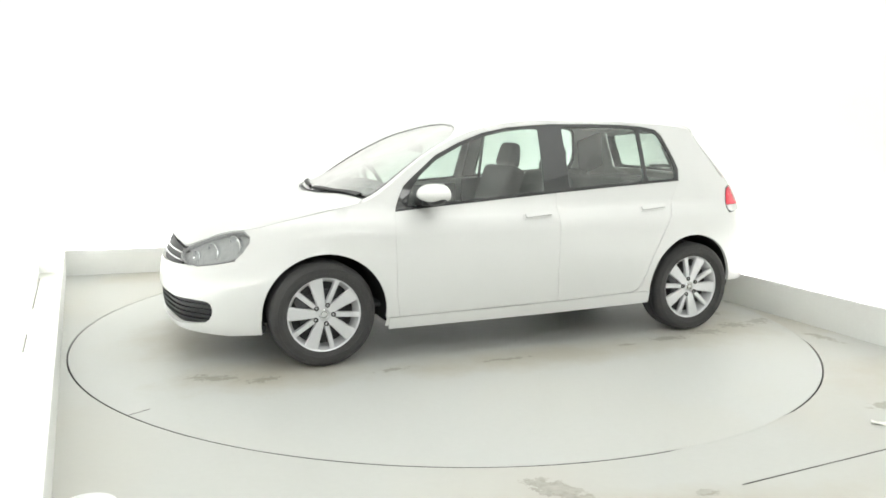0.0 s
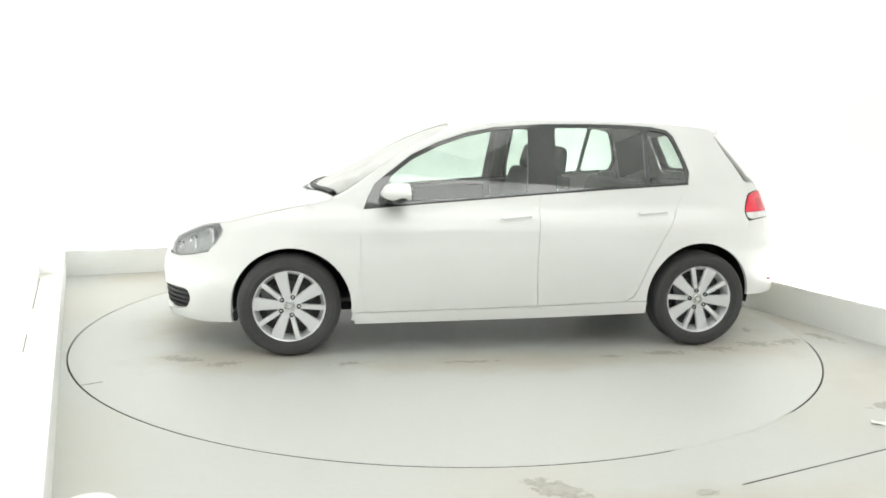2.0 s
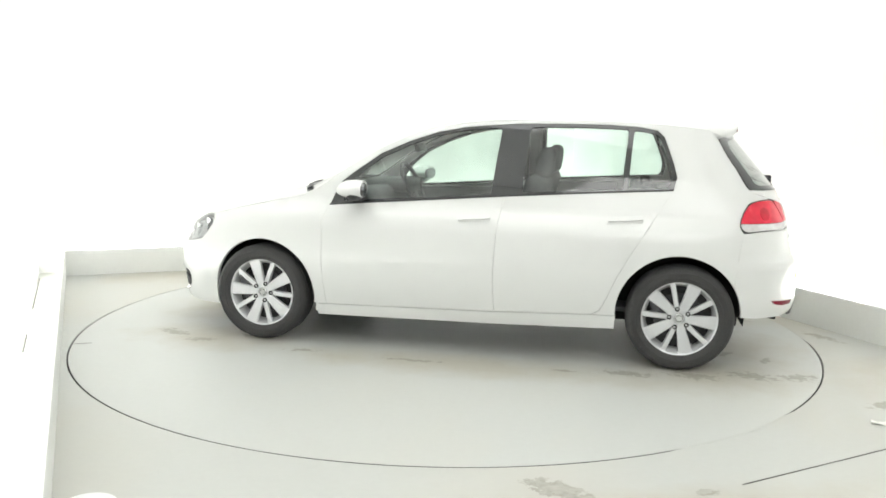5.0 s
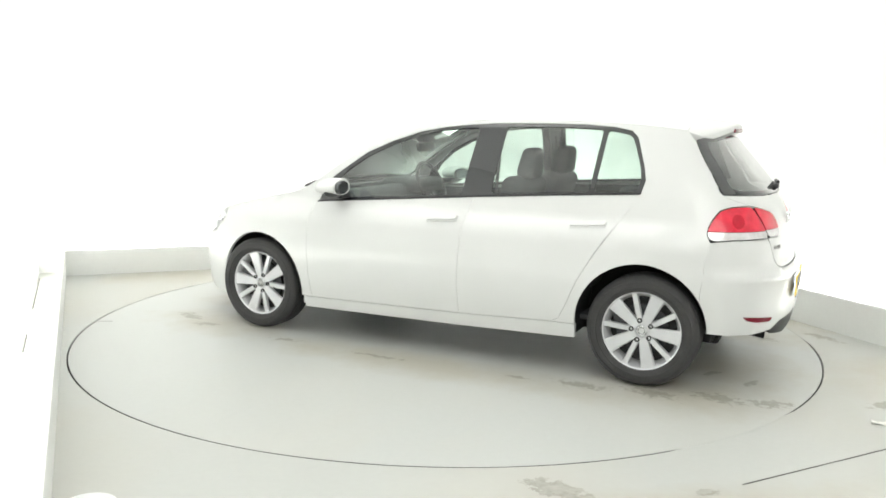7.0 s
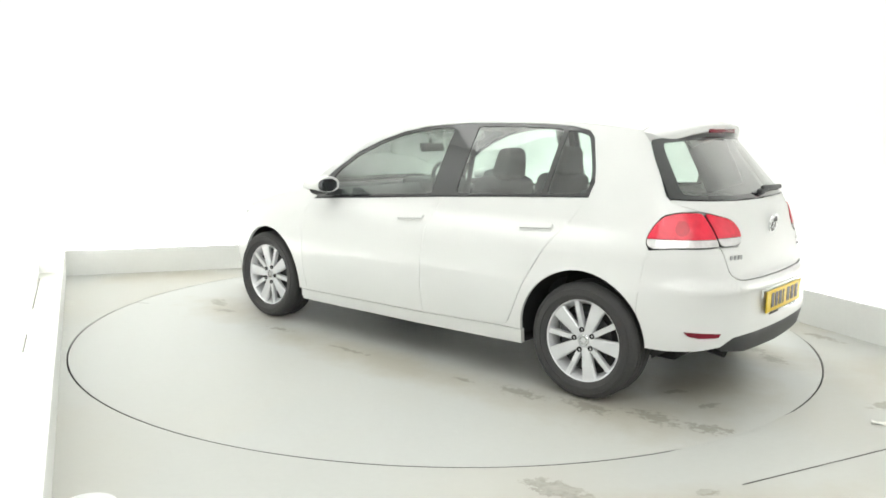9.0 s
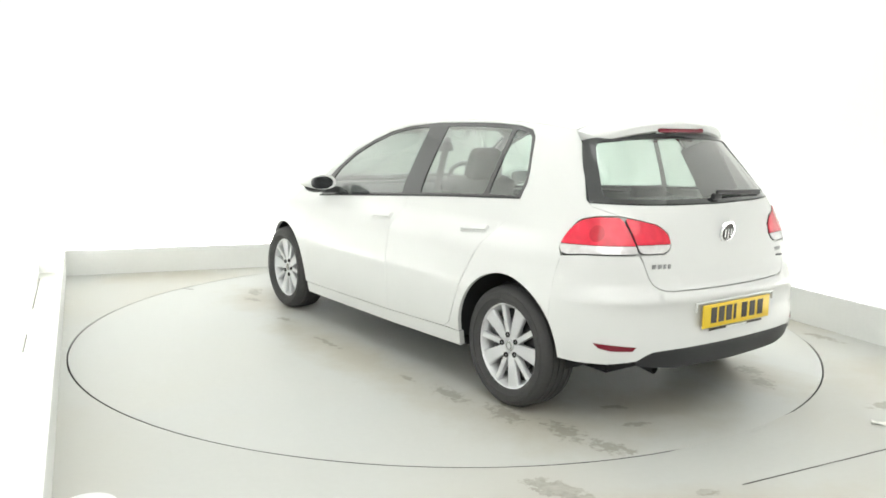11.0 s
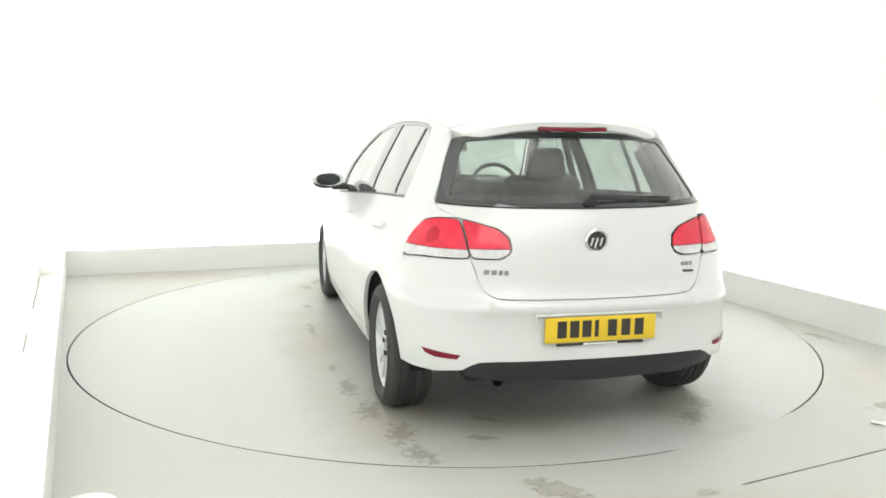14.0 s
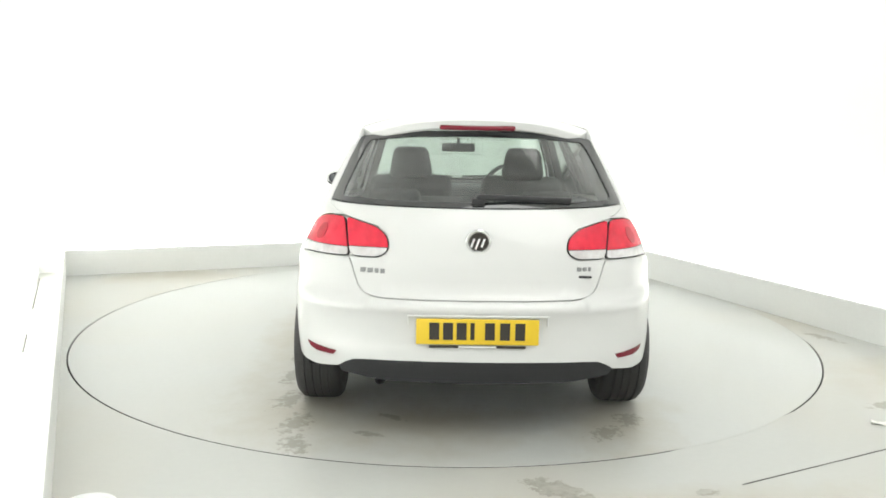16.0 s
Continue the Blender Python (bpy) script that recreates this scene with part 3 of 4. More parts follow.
_slot2 = side([(2.05, 0.226), (1.98, 0.240), (1.915, 0.258)])
_hole = round_corners(_slot + [(2 * FULL - a, z) for a, z in _slot[::-1]] + [(2 * FULL - a, z) for a, z in _slot2[::-1]] + _slot2, 0.03)
skin("front_bumper", wrap, _fb + [(2 * FULL - a, z) for a, z in _fb[-2:0:-1]], PAINT, car, holes=[_hole], gap=0.0, depth=0.02, edge=0.025)
skin("lower_grille", wrap, shrink(_hole, -0.006), BLACK, car, lift=-0.03, depth=0.01, label="black lower air intake grille")
for _z in (0.262, 0.292, 0.322, 0.352):
    _l = [(ux(1.905, _z), _z), (2 * FULL - ux(1.905, _z), _z)]
    skin("grille_slat", wrap, [_l[0], _l[1], (_l[1][0], _z + 0.008), (_l[0][0], _z + 0.008)], BLACK, car, lift=-0.012, depth=0.018)

# upper grille with bright slats
_g = [(FULL - 0.2, 0.549), (ux(2.034, 0.575), 0.575), (ux(2.02, 0.630), 0.630), (ux(1.99, 0.652), 0.652), (ux(2.02, 0.662), 0.662)]
_g = _g + [(FULL, 0.672)] + [(2 * FULL - a, z) for a, z in _g[::-1]]
skin("upper_grille", wrap, _g, BLACK, car, lift=-0.02, depth=0.01, label="black upper grille")
for _z, _x in ((0.628, 2.02), (0.590, 2.032)):
    _l = ux(_x, _z)
    skin("grille_slat", wrap, [(_l, _z), (2 * FULL - _l, _z), (2 * FULL - _l, _z + 0.007), (_l, _z + 0.007)], CHROME, car, lift=-0.004, depth=0.012, label="thin bright grille slat")

# bonnet, scuttle, windscreen and roof
_bon = [(2.030, 0.0), (2.024, 0.4), (2.0, 0.69), (1.97, 0.696), (1.9, 0.697), (1.6, 0.697), (1.2, 0.695), (1.06, 0.697), (1.025, 0.66), (1.11, 0.45), (1.185, 0.25), (1.22, 0.0)]
skin("bonnet", upper, _bon + [(x, -h) for x, h in _bon[-2:0:-1]], PAINT, car, gap=0.002, depth=0.015, step=0.05)
_edge_a = [(1.224, 0.0), (1.189, 0.25), (1.114, 0.45), (1.028, 0.655)]
_edge_b = [(0.985, 0.655), (1.085, 0.43), (1.15, 0.25), (1.18, 0.0)]
skin("scuttle", upper, [(x, -h) for x, h in _edge_a[:0:-1]] + _edge_a + _edge_b + [(x, -h) for x, h in _edge_b[-2::-1]], BLACK, car, lift=-0.012, depth=0.01,
     label="black plastic scuttle panel")
_top_edge = [(0.41, 0.615), (0.31, 0.45), (0.26, 0.25), (0.24, 0.0)]
_scr = [(x + 0.01, h) for x, h in _edge_b[::-1]] + [(0.7, 0.652), (0.45, 0.64)] + _top_edge
_scr = _scr + [(x, -h) for x, h in _scr[-2:0:-1]]
_clear = [(x - 0.015 * min(1.0, max(0.0, (0.62 - x) / 0.15)), h) for x, h in shrink(_scr, 0.018)]
skin("windscreen_border", upper, _scr, GLOSS, car, holes=[_clear], lift=-0.003, depth=0.006, label="black windscreen border")
_pane = skin("windscreen", upper, shrink(_clear, -0.006), SCREEN, car, lift=-0.006, depth=0.003, label="laminated windscreen glass")
_pane.visible_shadow = False
for _w in ([(1.045, 0.60), (1.125, 0.36), (1.168, 0.06), (1.150, 0.06), (1.105, 0.36), (1.01, 0.60)], [(1.168, -0.02), (1.125, -0.33), (1.06, -0.52), (1.045, -0.52), (1.107, -0.33), (1.150, -0.02)]):
    skin("windscreen_wiper", upper, _w, BLACK, car, lift=0.011, depth=0.012, label="black windscreen wiper at rest", edge=0.02)
_rf = [(-1.421, 0.0), (-1.421, 0.699), (-1.2, 0.699), (-0.5, 0.699), (0.2, 0.699), (0.6, 0.699), (0.92, 0.699), (1.055, 0.699), (1.022, 0.662), (0.985, 0.662), (0.7, 0.657), (0.45, 0.645)] + [(x - 0.004, h) for x, h in _top_edge]
skin("roof", upper, _rf + [(x, -h) for x, h in _rf[-2:0:-1]], PAINT, car, gap=0.001, depth=0.02, step=0.06)
skin("headlining", upper, [(-1.45, -0.66), (-1.45, 0.66), (0.2, 0.66), (0.2, -0.66)], HEADLINER, car, lift=-0.045, depth=0.01, step=0.1, label="pale fabric headlining")


def make_spoiler():
    bm = bmesh.new()
    n = 24
    rows = []
    for i in range(n + 1):
        s = -1 + 2 * i / n
        x0, y0, z0 = upper(-1.42, 0.699 * s)
        k = 1 - 0.62 * abs(s) ** 3
        prof = [(0, 0.0), (-0.06, -0.006), (-0.13, -0.015), (-0.19, -0.025), (-0.214, -0.031), (-0.222, -0.038), (-0.216, -0.068), (-0.198, -0.077), (-0.15, -0.075), (0.02, -0.03)]
        rows.append([bm.verts.new((x0 + 0.91 * dx * k, y0 * (1 - 0.42 * abs(dx) * abs(s)), z0 - 0.008 * abs(s) ** 6 + dz * (0.75 + 0.25 * k))) for dx, dz in prof])
    for a, b in zip(rows, rows[1:]):
        for k in range(len(a)):
            bm.faces.new((a[k], a[(k + 1) % len(a)], b[(k + 1) % len(b)], b[k]))
    bm.faces.new(rows[0])
    bm.faces.new(rows[-1])
    return part("roof_spoiler", bm, PAINT, car)


spoiler = make_spoiler()
part("brake_light", box(0.012, 0.345, 0.022, (-1.616, 0, 1.3775), 0.009), DARKRED, spoiler, "dark red high-level brake light")

# side windows: black surround, three panes a side
_belt = [(0.847, 0.884), (0.362, 0.923), (-0.25, 0.971), (-0.7, 1.003), (-1.224, 1.035)]
_sur = side(WINDOW_TOP[1:-1] + _belt)
_p1 = round_corners(side([(0.765, 0.908), (0.362, 0.938), (-0.165, 0.979), (-0.200, 1.370), (-0.1, 1.369), (0.05, 1.352), (0.21, 1.318), (0.37, 1.262), (0.54, 1.180), (0.665, 1.087), (0.745, 0.99)]), 0.02, 3)
_p2 = round_corners(side([(-0.350, 0.994), (-0.7, 1.016), (-0.937, 1.030), (-0.962, 1.377), (-0.7, 1.386), (-0.375, 1.382)]), 0.025, 3)
_p3 = round_corners(side([(-0.966, 1.032), (-1.198, 1.045), (-1.214, 1.11), (-1.202, 1.175), (-1.168, 1.260), (-1.134, 1.338), (-1.10, 1.356), (-0.989, 1.374)]), 0.025, 3)
both("window_surround", _sur, GLOSS, "gloss black window surround and pillar trim", holes=[_p1, _p2, _p3], gap=0.001, lift=-0.004, depth=0.012, edge=0.022)
for _p, _n in ((_p1, "front_side_window"), (_p2, "rear_side_window"), (_p3, "quarter_window")):
    for _o in both(_n, shrink(_p, -0.006), GLASS, "green-tinted side window glass", lift=-0.009, depth=0.003):
        _o.visible_shadow = False
both("waist_seal", side([(x, z + 0.004) for x, z in _belt] + [(x, z - 0.006) for x, z in _belt[::-1]]), BLACK, "black rubber waist seal", lift=0.002, depth=0.01)

# tail lamps, the inner piece on the tailgate
_tail_o = side([(-1.637, 0.8125), (-1.608, 0.822), (-1.594, 0.842), (-1.592, 0.862), (-1.597, 0.89), (-1.612, 0.924), (-1.634, 0.958)]) + rear([(0.699, 0.972), (0.662, 0.985), (0.582, 0.9855), (0.567, 0.90), (0.556, 0.824), (0.745, 0.821)])
_tail_i = rear([(0.5745, 0.986), (0.52, 0.973), (0.434, 0.950), (0.390, 0.913), (0.383, 0.866), (0.398, 0.841), (0.432, 0.824), (0.553, 0.825), (0.5625, 0.9)])
for _m in (False, True):
    for _o, _cut in ((_tail_o, 0.862), (_tail_i, 0.866)):
        _o = round_corners(_o, 0.03, 5)
        _lamp = skin("tail_lamp", wrap, _o, BLACK, car, lift=0.0015, depth=0.03, mirror=_m, label="red and clear tail lamp with black edge", edge=0.02)
        _in = shrink(resample(_o, 0.02), 0.0024)
        _red = [(a, max(z, _cut)) for a, z in _in]
        _clr = [(a, min(z, _cut - 0.003)) for a, z in _in]

        def tidy(r):
            return [p for i, p in enumerate(r) if math.hypot(p[0] - r[i - 1][0], p[1] - r[i - 1][1]) > 0.002]
        skin("red_lens", wrap, tidy(_red), RED, _lamp, lift=0.0055, depth=0.006, mirror=_m, label="bright red lens", edge=0.02)
        if _cut < 0.864:
            _u = ux(-1.728, 0.912)
            skin("round_lens", wrap, [(_u + 0.040 * math.cos(a), 0.912 + 0.036 * math.sin(a)) for a in [2 * math.pi * i / 20 for i in range(20)]], DEEPRED, _lamp, lift=0.0066, depth=0.003, mirror=_m, label="darker round lamp behind the red lens", edge=0.02)
        skin("clear_lens", wrap, tidy(_clr), CLEARLENS, _lamp, lift=0.0055, depth=0.006, mirror=_m, label="silvery clear lens", edge=0.02)
both("rear_reflector", side([(-1.79, 0.427)]) + rear([(0.70, 0.423), (0.606, 0.415), (0.620, 0.396), (0.70, 0.396)]) + side([(-1.81, 0.406)]), DARKRED, "thin red bumper reflector", lift=0.003, depth=0.01, edge=0.02)

# headlamps
_hl = side([(1.670, 0.750), (1.690, 0.773), (1.735, 0.776), (1.80, 0.761), (1.87, 0.733), (1.945, 0.694), (2.0, 0.655), (2.02, 0.63), (2.025, 0.60), (2.008, 0.582), (1.95, 0.578), (1.855, 0.598), (1.765, 0.622), (1.718, 0.664), (1.680, 0.715)])
_hl = round_corners(_hl, 0.03)
for _m in (False, True):
    _lamp = skin("headlamp", wrap, _hl, LAMPBOWL, car, lift=-0.03, depth=0.01, mirror=_m, label="clear headlamp with silver reflectors")
    skin("bezel", wrap, _hl, BEZEL, _lamp, holes=[shrink(_hl, 0.006)], lift=-0.004, depth=0.028, mirror=_m, label="dark grey headlamp surround", edge=0.02)
    _o = skin("lens", wrap, shrink(_hl, 0.001), LENS, _lamp, lift=0.0, depth=0.003, mirror=_m, label="clear headlamp lens", edge=0.02)
    _o.visible_shadow = False
    for _x, _z, _r in ((1.775, 0.698, 0.054), (1.885, 0.655, 0.050), (1.965, 0.622, 0.032)):
        _c = Vector(wrap(ux(_x, _z), _z))
        bm = lathe([(-0.03, _r * 0.35), (-0.022, _r * 0.75), (0.012, _r), (0.014, _r * 0.93), (-0.012, _r * 0.6), (-0.016, 0.002)], "y", 28)
        _s = -1 if _m else 1
        bmesh.ops.transform(bm, matrix=pose(_c.x - 0.03, (_c.y - 0.02) * _s, _c.z, 0, 0, -90 + 28 * _s), verts=bm.verts)
        part("lamp_bowl", bm, CHROME, _lamp, "bright round reflector bowl")

# dark inner shell that closes the joints, with its wheel openings
_sh = side([(0.93, 0.21)] + arch(1.277, 0.302, 0.365, 194, 16, 20) + [(1.72, 0.24), (1.80, 0.30), (1.88, 0.56), (1.75, 0.62), (1.62, 0.77), (1.5, 0.8), (1.2, 0.87), (0.95, 0.93), (0.80, 0.90), (0.362, 0.915), (-0.25, 0.962), (-1.2, 1.025),
            (-1.26, 1.0), (-1.56, 0.93), (-1.56, 0.55)] + arch(-1.275, 0.322, 0.362, 155, -4, 20) + [(-0.2, 0.225)])
both("inner_shell", _sh, PAINT, "white inner body shell behind the door joints", lift=-0.009, depth=0.01, step=0.09)
_ib = rear([(0.0, 0.35), (0.5, 0.35), (0.7, 0.42), (0.72, 0.6), (0.72, 0.8), (0.62, 0.95), (0.6, 1.03), (0.0, 1.025)])
skin("rear_inner_panel", wrap, _ib + [(-a, z) for a, z in _ib[-2:0:-1]], PAINT, car, lift=-0.012, depth=0.01, step=0.09)


part("floor_pan", box(1.78, 1.56, 0.06, (0.0, 0, 0.235), 0.02), DARK, car)
part("centre_tunnel", box(3.3, 1.0, 0.09, (0.0, 0, 0.245), 0.02), DARK, car)
part("front_undertray", box(0.26, 0.86, 0.05, (1.77, 0, 0.245), 0.02), DARK, car)
part("rear_box", box(0.26, 1.0, 0.12, (-1.76, 0, 0.375), 0.03), DARK, car)
part("engine_block", box(0.9, 1.0, 0.42, (1.3, 0, 0.49), 0.03), DARK, car)
for _s in (1, -1):
    part("air_deflector", box(0.03, 0.17, 0.05, (1.615, 0.64 * _s, 0.222), 0.01), BLACK, car)
for _x in (1.289, -1.289):
    part("axle", box(0.06, 1.3, 0.06, (_x, 0, 0.29), 0.01), DARK, car)


def make_liner(x, cz, s):
    bm = bmesh.new()
    rows = []
    for deep in (True, False):
        row = []
        for i in range(29):
            a = radians(-8 + 196 * i / 28)
            px, pz = x + 0.372 * math.cos(a), cz + 0.372 * math.sin(a)
            row.append(bm.verts.new((px, (0.50 if deep else wrap(ux(px, pz), pz)[1] - 0.024) * s, pz)))
        rows.append(row)
    for i in range(28):
        bm.faces.new((rows[0][i], rows[0][i + 1], rows[1][i + 1], rows[1][i]))
    bm.faces.new(rows[0])
    got = bmesh.ops.extrude_face_region(bm, geom=list(bm.faces))
    bmesh.ops.translate(bm, vec=(0, -0.004 * s, 0.004), verts=[g for g in got["geom"] if isinstance(g, bmesh.types.BMVert)])
    part("wheel_arch_liner", bm, DARK, car)


for _s in (1, -1):
    make_liner(1.277, 0.302, _s)
    make_liner(-1.275, 0.322, _s)


# wheels
def make_wheel(x, y, s, lean):
    """s is 1 on the left side; the wheel's outer face looks along its own y."""
    turn = pose(x, y, 0.3055, 0, 0, 0 if s > 0 else 180)

    def put(name, bm, mat, parent, label="", smooth=True):
        ob = part(name, bm, mat, parent, label, smooth)
        if parent is car:
            ob.matrix_basis = turn
        return ob
    bm = lathe([(-0.08, 0.200), (-0.07, 0.186), (0.04, 0.186), (0.066, 0.200), (0.080, 0.207), (0.0835, 0.2145), (0.078, 0.217), (0.066, 0.207), (-0.07, 0.207), (-0.085, 0.217), (-0.085, 0.210)], "y", 72, closed=True)
    wheel = put("wheel", bm, ALLOY, car, "silver ten-spoke alloy wheel")
    prof = [(-0.088, 0.214), (-0.103, 0.235), (-0.110, 0.262), (-0.104, 0.289), (-0.088, 0.306), (-0.07, 0.3125)]
    for g in (-0.055, -0.018, 0.018, 0.055):
        prof += [(g - 0.0055, 0.3145), (g - 0.004, 0.308), (g + 0.004, 0.308), (g + 0.0055, 0.3145)]
    prof += [(0.07, 0.3125), (0.088, 0.306), (0.104, 0.289), (0.1065, 0.278), (0.1085, 0.276), (0.110, 0.262), (0.1085, 0.245), (0.105, 0.243), (0.103, 0.235), (0.0895, 0.2155), (0.0, 0.205)]
    prof = [(a, 0.2145 + (r - 0.2145) * 0.91) for a, r in prof]
    put("tyre", lathe(prof, "y", 96), RUBBER, wheel, "black road tyre with grooved tread")
    for k in range(5):
        for wide in (True, False):
            a = radians(72 * k + (36 if not wide else 0) + lean)
            w0, w1 = (0.027, 0.039) if wide else (0.015, 0.0155)
            bm = bmesh.new()
            rows = []
            for r, w, yy, th in ((0.038, w0, 0.066, 0.030), (0.075, w0, 0.070, 0.028), (0.13, w0 + (w1 - w0) * 0.5, 0.074, 0.024), (0.185, w1, 0.076, 0.022), (0.2055, w1 * 1.12, 0.077, 0.022)):
                row = []
                for ww, dy in ((-w, -th), (-w, -0.006), (-w * 0.82, 0.0), (w * 0.82, 0.0), (w, -0.006), (w, -th)):
                    row.append(bm.verts.new((r * math.cos(a) - ww * math.sin(a), yy + dy, r * math.sin(a) + ww * math.cos(a))))
                rows.append(row)
            for p, q in zip(rows, rows[1:]):
                for i in range(6):
                    bm.faces.new((p[i], p[(i + 1) % 6], q[(i + 1) % 6], q[i]))
            bm.faces.new(rows[0])
            bm.faces.new(rows[-1])
            put("spoke", bm, ALLOY, wheel)
    hub = put("hub", lathe([(0.0, 0.066), (0.056, 0.066), (0.066, 0.060), (0.0685, 0.034), (0.062, 0.031), (0.062, 0.0005)], "y", 40), ALLOY, wheel)
    put("centre_cap", lathe([(0.060, 0.029), (0.070, 0.0285), (0.0725, 0.026), (0.0725, 0.0005)], "y", 28), CHROME, hub, "bright centre cap")
    for g, w in ((0.246, 0.0016), (0.268, 0.0022), (0.279, 0.0014)):
        rr, aa = 0.2145 + (g - 0.2145) * 0.91, 0.1075
        put("sidewall_ring", lathe([(aa - 0.002, rr - w), (aa + 0.0022, rr - w * 0.6), (aa + 0.0022, rr + w * 0.6), (aa - 0.002, rr + w)], "y", 72, closed=True), RUBBER, wheel)
    put("cap_mark", lathe([(0.0722, 0.0195), (0.0735, 0.0190), (0.0735, 0.0165), (0.0722, 0.016)], "y", 24, closed=True), INK, hub)
    for k in range(5):
        a = radians(72 * k + 36 + lean)
        bm = lathe([(0.052, 0.0135), (0.0745, 0.0135), (0.0745, 0.0085), (0.066, 0.007), (0.066, 0.0005)], "y", 14)
        bmesh.ops.translate(bm, vec=(0.056 * math.cos(a), 0, 0.056 * math.sin(a)), verts=bm.verts)
        put("wheel_bolt", bm, DARK, hub)
    put("brake_disc", lathe([(0.005, 0.138), (0.022, 0.138), (0.022, 0.07), (0.03, 0.068), (0.03, 0.0005)], "y", 40), STEEL, wheel, "grey steel brake disc")
    bm = box(0.075, 0.07, 0.16, (0.118, 0.02, 0.035), 0.012, turn=(0, 15, 0))
    put("brake_caliper", bm, STEEL, wheel)
    bm = lathe([(-0.06, 0.183), (-0.055, 0.184), (-0.055, 0.0005)], "y", 40)
    put("backing", bm, DARK, wheel)


for _x, _y, _l in ((1.289, 0.742, 4), (-1.289, 0.744, 41)):
    make_wheel(_x, _y, 1, _l)
    make_wheel(_x, -_y, -1, _l + 25)

# door mirrors
def make_mirror(s):
    bm = bmesh.new()
    bmesh.ops.create_uvsphere(bm, u_segments=28, v_segments=16, radius=1.0)
    for v in bm.verts:
        x, y, z = v.co
        x = x * 0.10 if x > 0 else max(-0.065, x * 0.2)
        v.co = (x + 0.01 * y, y * 0.115 * (1 if y < 0 else 1.0), z * (0.062 if z > 0 else 0.045) * (1.0 - 0.12 * y))
    bmesh.ops.transform(bm, matrix=pose(0.655, 0.886 * s, 0.985, 0, 0, 10 * s), verts=bm.verts)
    body = part("door_mirror", bm, PAINT, car, "white door mirror with black base")
    bm = bmesh.new()
    bmesh.ops.create_uvsphere(bm, u_segments=28, v_segments=16, radius=1.0)
    for v in bm.verts:
        x, y, z = v.co
        v.co = ((x * 0.04 if x > 0 else x * 0.07), y * 0.10, min(0.0, z * 0.048))
    bmesh.ops.transform(bm, matrix=pose(0.655, 0.886 * s, 0.968, 0, 0, 10 * s), verts=bm.verts)
    part("mirror_base", bm, BLACK, body, "black mirror base")
    for name, mat, dx, sy, sz, label in (("mirror_shell", GLOSS, 0.004, 0.090, 0.042, ""), ("mirror_glass", MIRROR, -0.002, 0.082, 0.036, "dim silvered mirror glass")):
        bm = bmesh.new()
        n = 28
        rows = []
        for x, k in ((0.03, 1.0), (0.006, 1.0), (0.0, 0.97)):
            rows.append([bm.verts.new((x, sy * k * math.copysign(abs(math.cos(a)) ** 0.75, math.cos(a)), sz * k * math.copysign(abs(math.sin(a)) ** 0.75, math.sin(a)))) for a in [2 * math.pi * i / n for i in range(n)]])
        for q, r in zip(rows, rows[1:]):
            for i in range(n):
                bm.faces.new((q[i], q[(i + 1) % n], r[(i + 1) % n], r[i]))
        bm.faces.new(rows[0])
        bm.faces.new(rows[-1])
        bmesh.ops.transform(bm, matrix=pose(0.583 + dx, 0.874 * s, 0.989, 0, 0, 10 * s), verts=bm.verts)
        part(name, bm, mat, body, label)
    part("mirror_foot", box(0.11, 0.12, 0.045, (0.66, 0.795 * s, 0.938), 0.015), BLACK, body)


for _s in (1, -1):
    make_mirror(_s)

# door handles
for _s in (False, True):
    for _x0, _x1, _z, _door in ((0.015, -0.175, 0.835, FRONT_DOORS), (-0.865, -1.06, 0.858, REAR_DOORS)):
        _h = [(_x0, _z - 0.016), (_x0, _z + 0.006), (_x1, _z + 0.020), (_x1, _z - 0.002)]
        skin("door_handle", wrap, round_corners(side(_h), 0.008, 3), PAINT, _door[int(_s)], lift=0.014, depth=0.012, mirror=_s, edge=0.015)
        _h = [(_x0 + 0.012, _z - 0.024), (_x0 + 0.012, _z + 0.012), (_x1 - 0.004, _z + 0.026), (_x1 - 0.004, _z - 0.010)]
        skin("handle_cup", wrap, round_corners(side(_h), 0.014, 4), PAINT, _door[int(_s)], lift=0.003, depth=0.004, mirror=_s, edge=0.015)

# number plate: yellow, its characters as plain bars
plate = part("number_plate", box(0.008, 0.52, 0.111, (-2.008, 0, 0.527), 0.003), YELLOW, car, "yellow rear number plate")
for _y in (0.183, 0.125, 0.068, 0.022, -0.052, -0.116, -0.18):
    _w = 0.018 if abs(_y - 0.022) < 0.001 else 0.042
    part("plate_bar", box(0.003, _w, 0.074, (-2.0125, _y, 0.530), 0.0), INK, plate, smooth=False)
part("plate_strip", box(0.004, 0.41, 0.011, (-2.008, 0, 0.462), 0.001), INK, plate)
part("plate_strip", box(0.004, 0.16, 0.008, (-2.0105, 0, 0.462), 0.001), WHITE, plate)
# added strip and ends, shaped to give the shade line of the plate recess
lip = part("plate_shade_lip", box(0.012, 0.60, 0.008, (-2.0, 0, 0.592), 0.002), PAINT, car, "white lip added for the shade line round the number plate")
for _y in (0.297, -0.297):
    part("shade_lip_end", box(0.010, 0.006, 0.035, (-1.999, _y, 0.5715), 0.002), PAINT, lip)

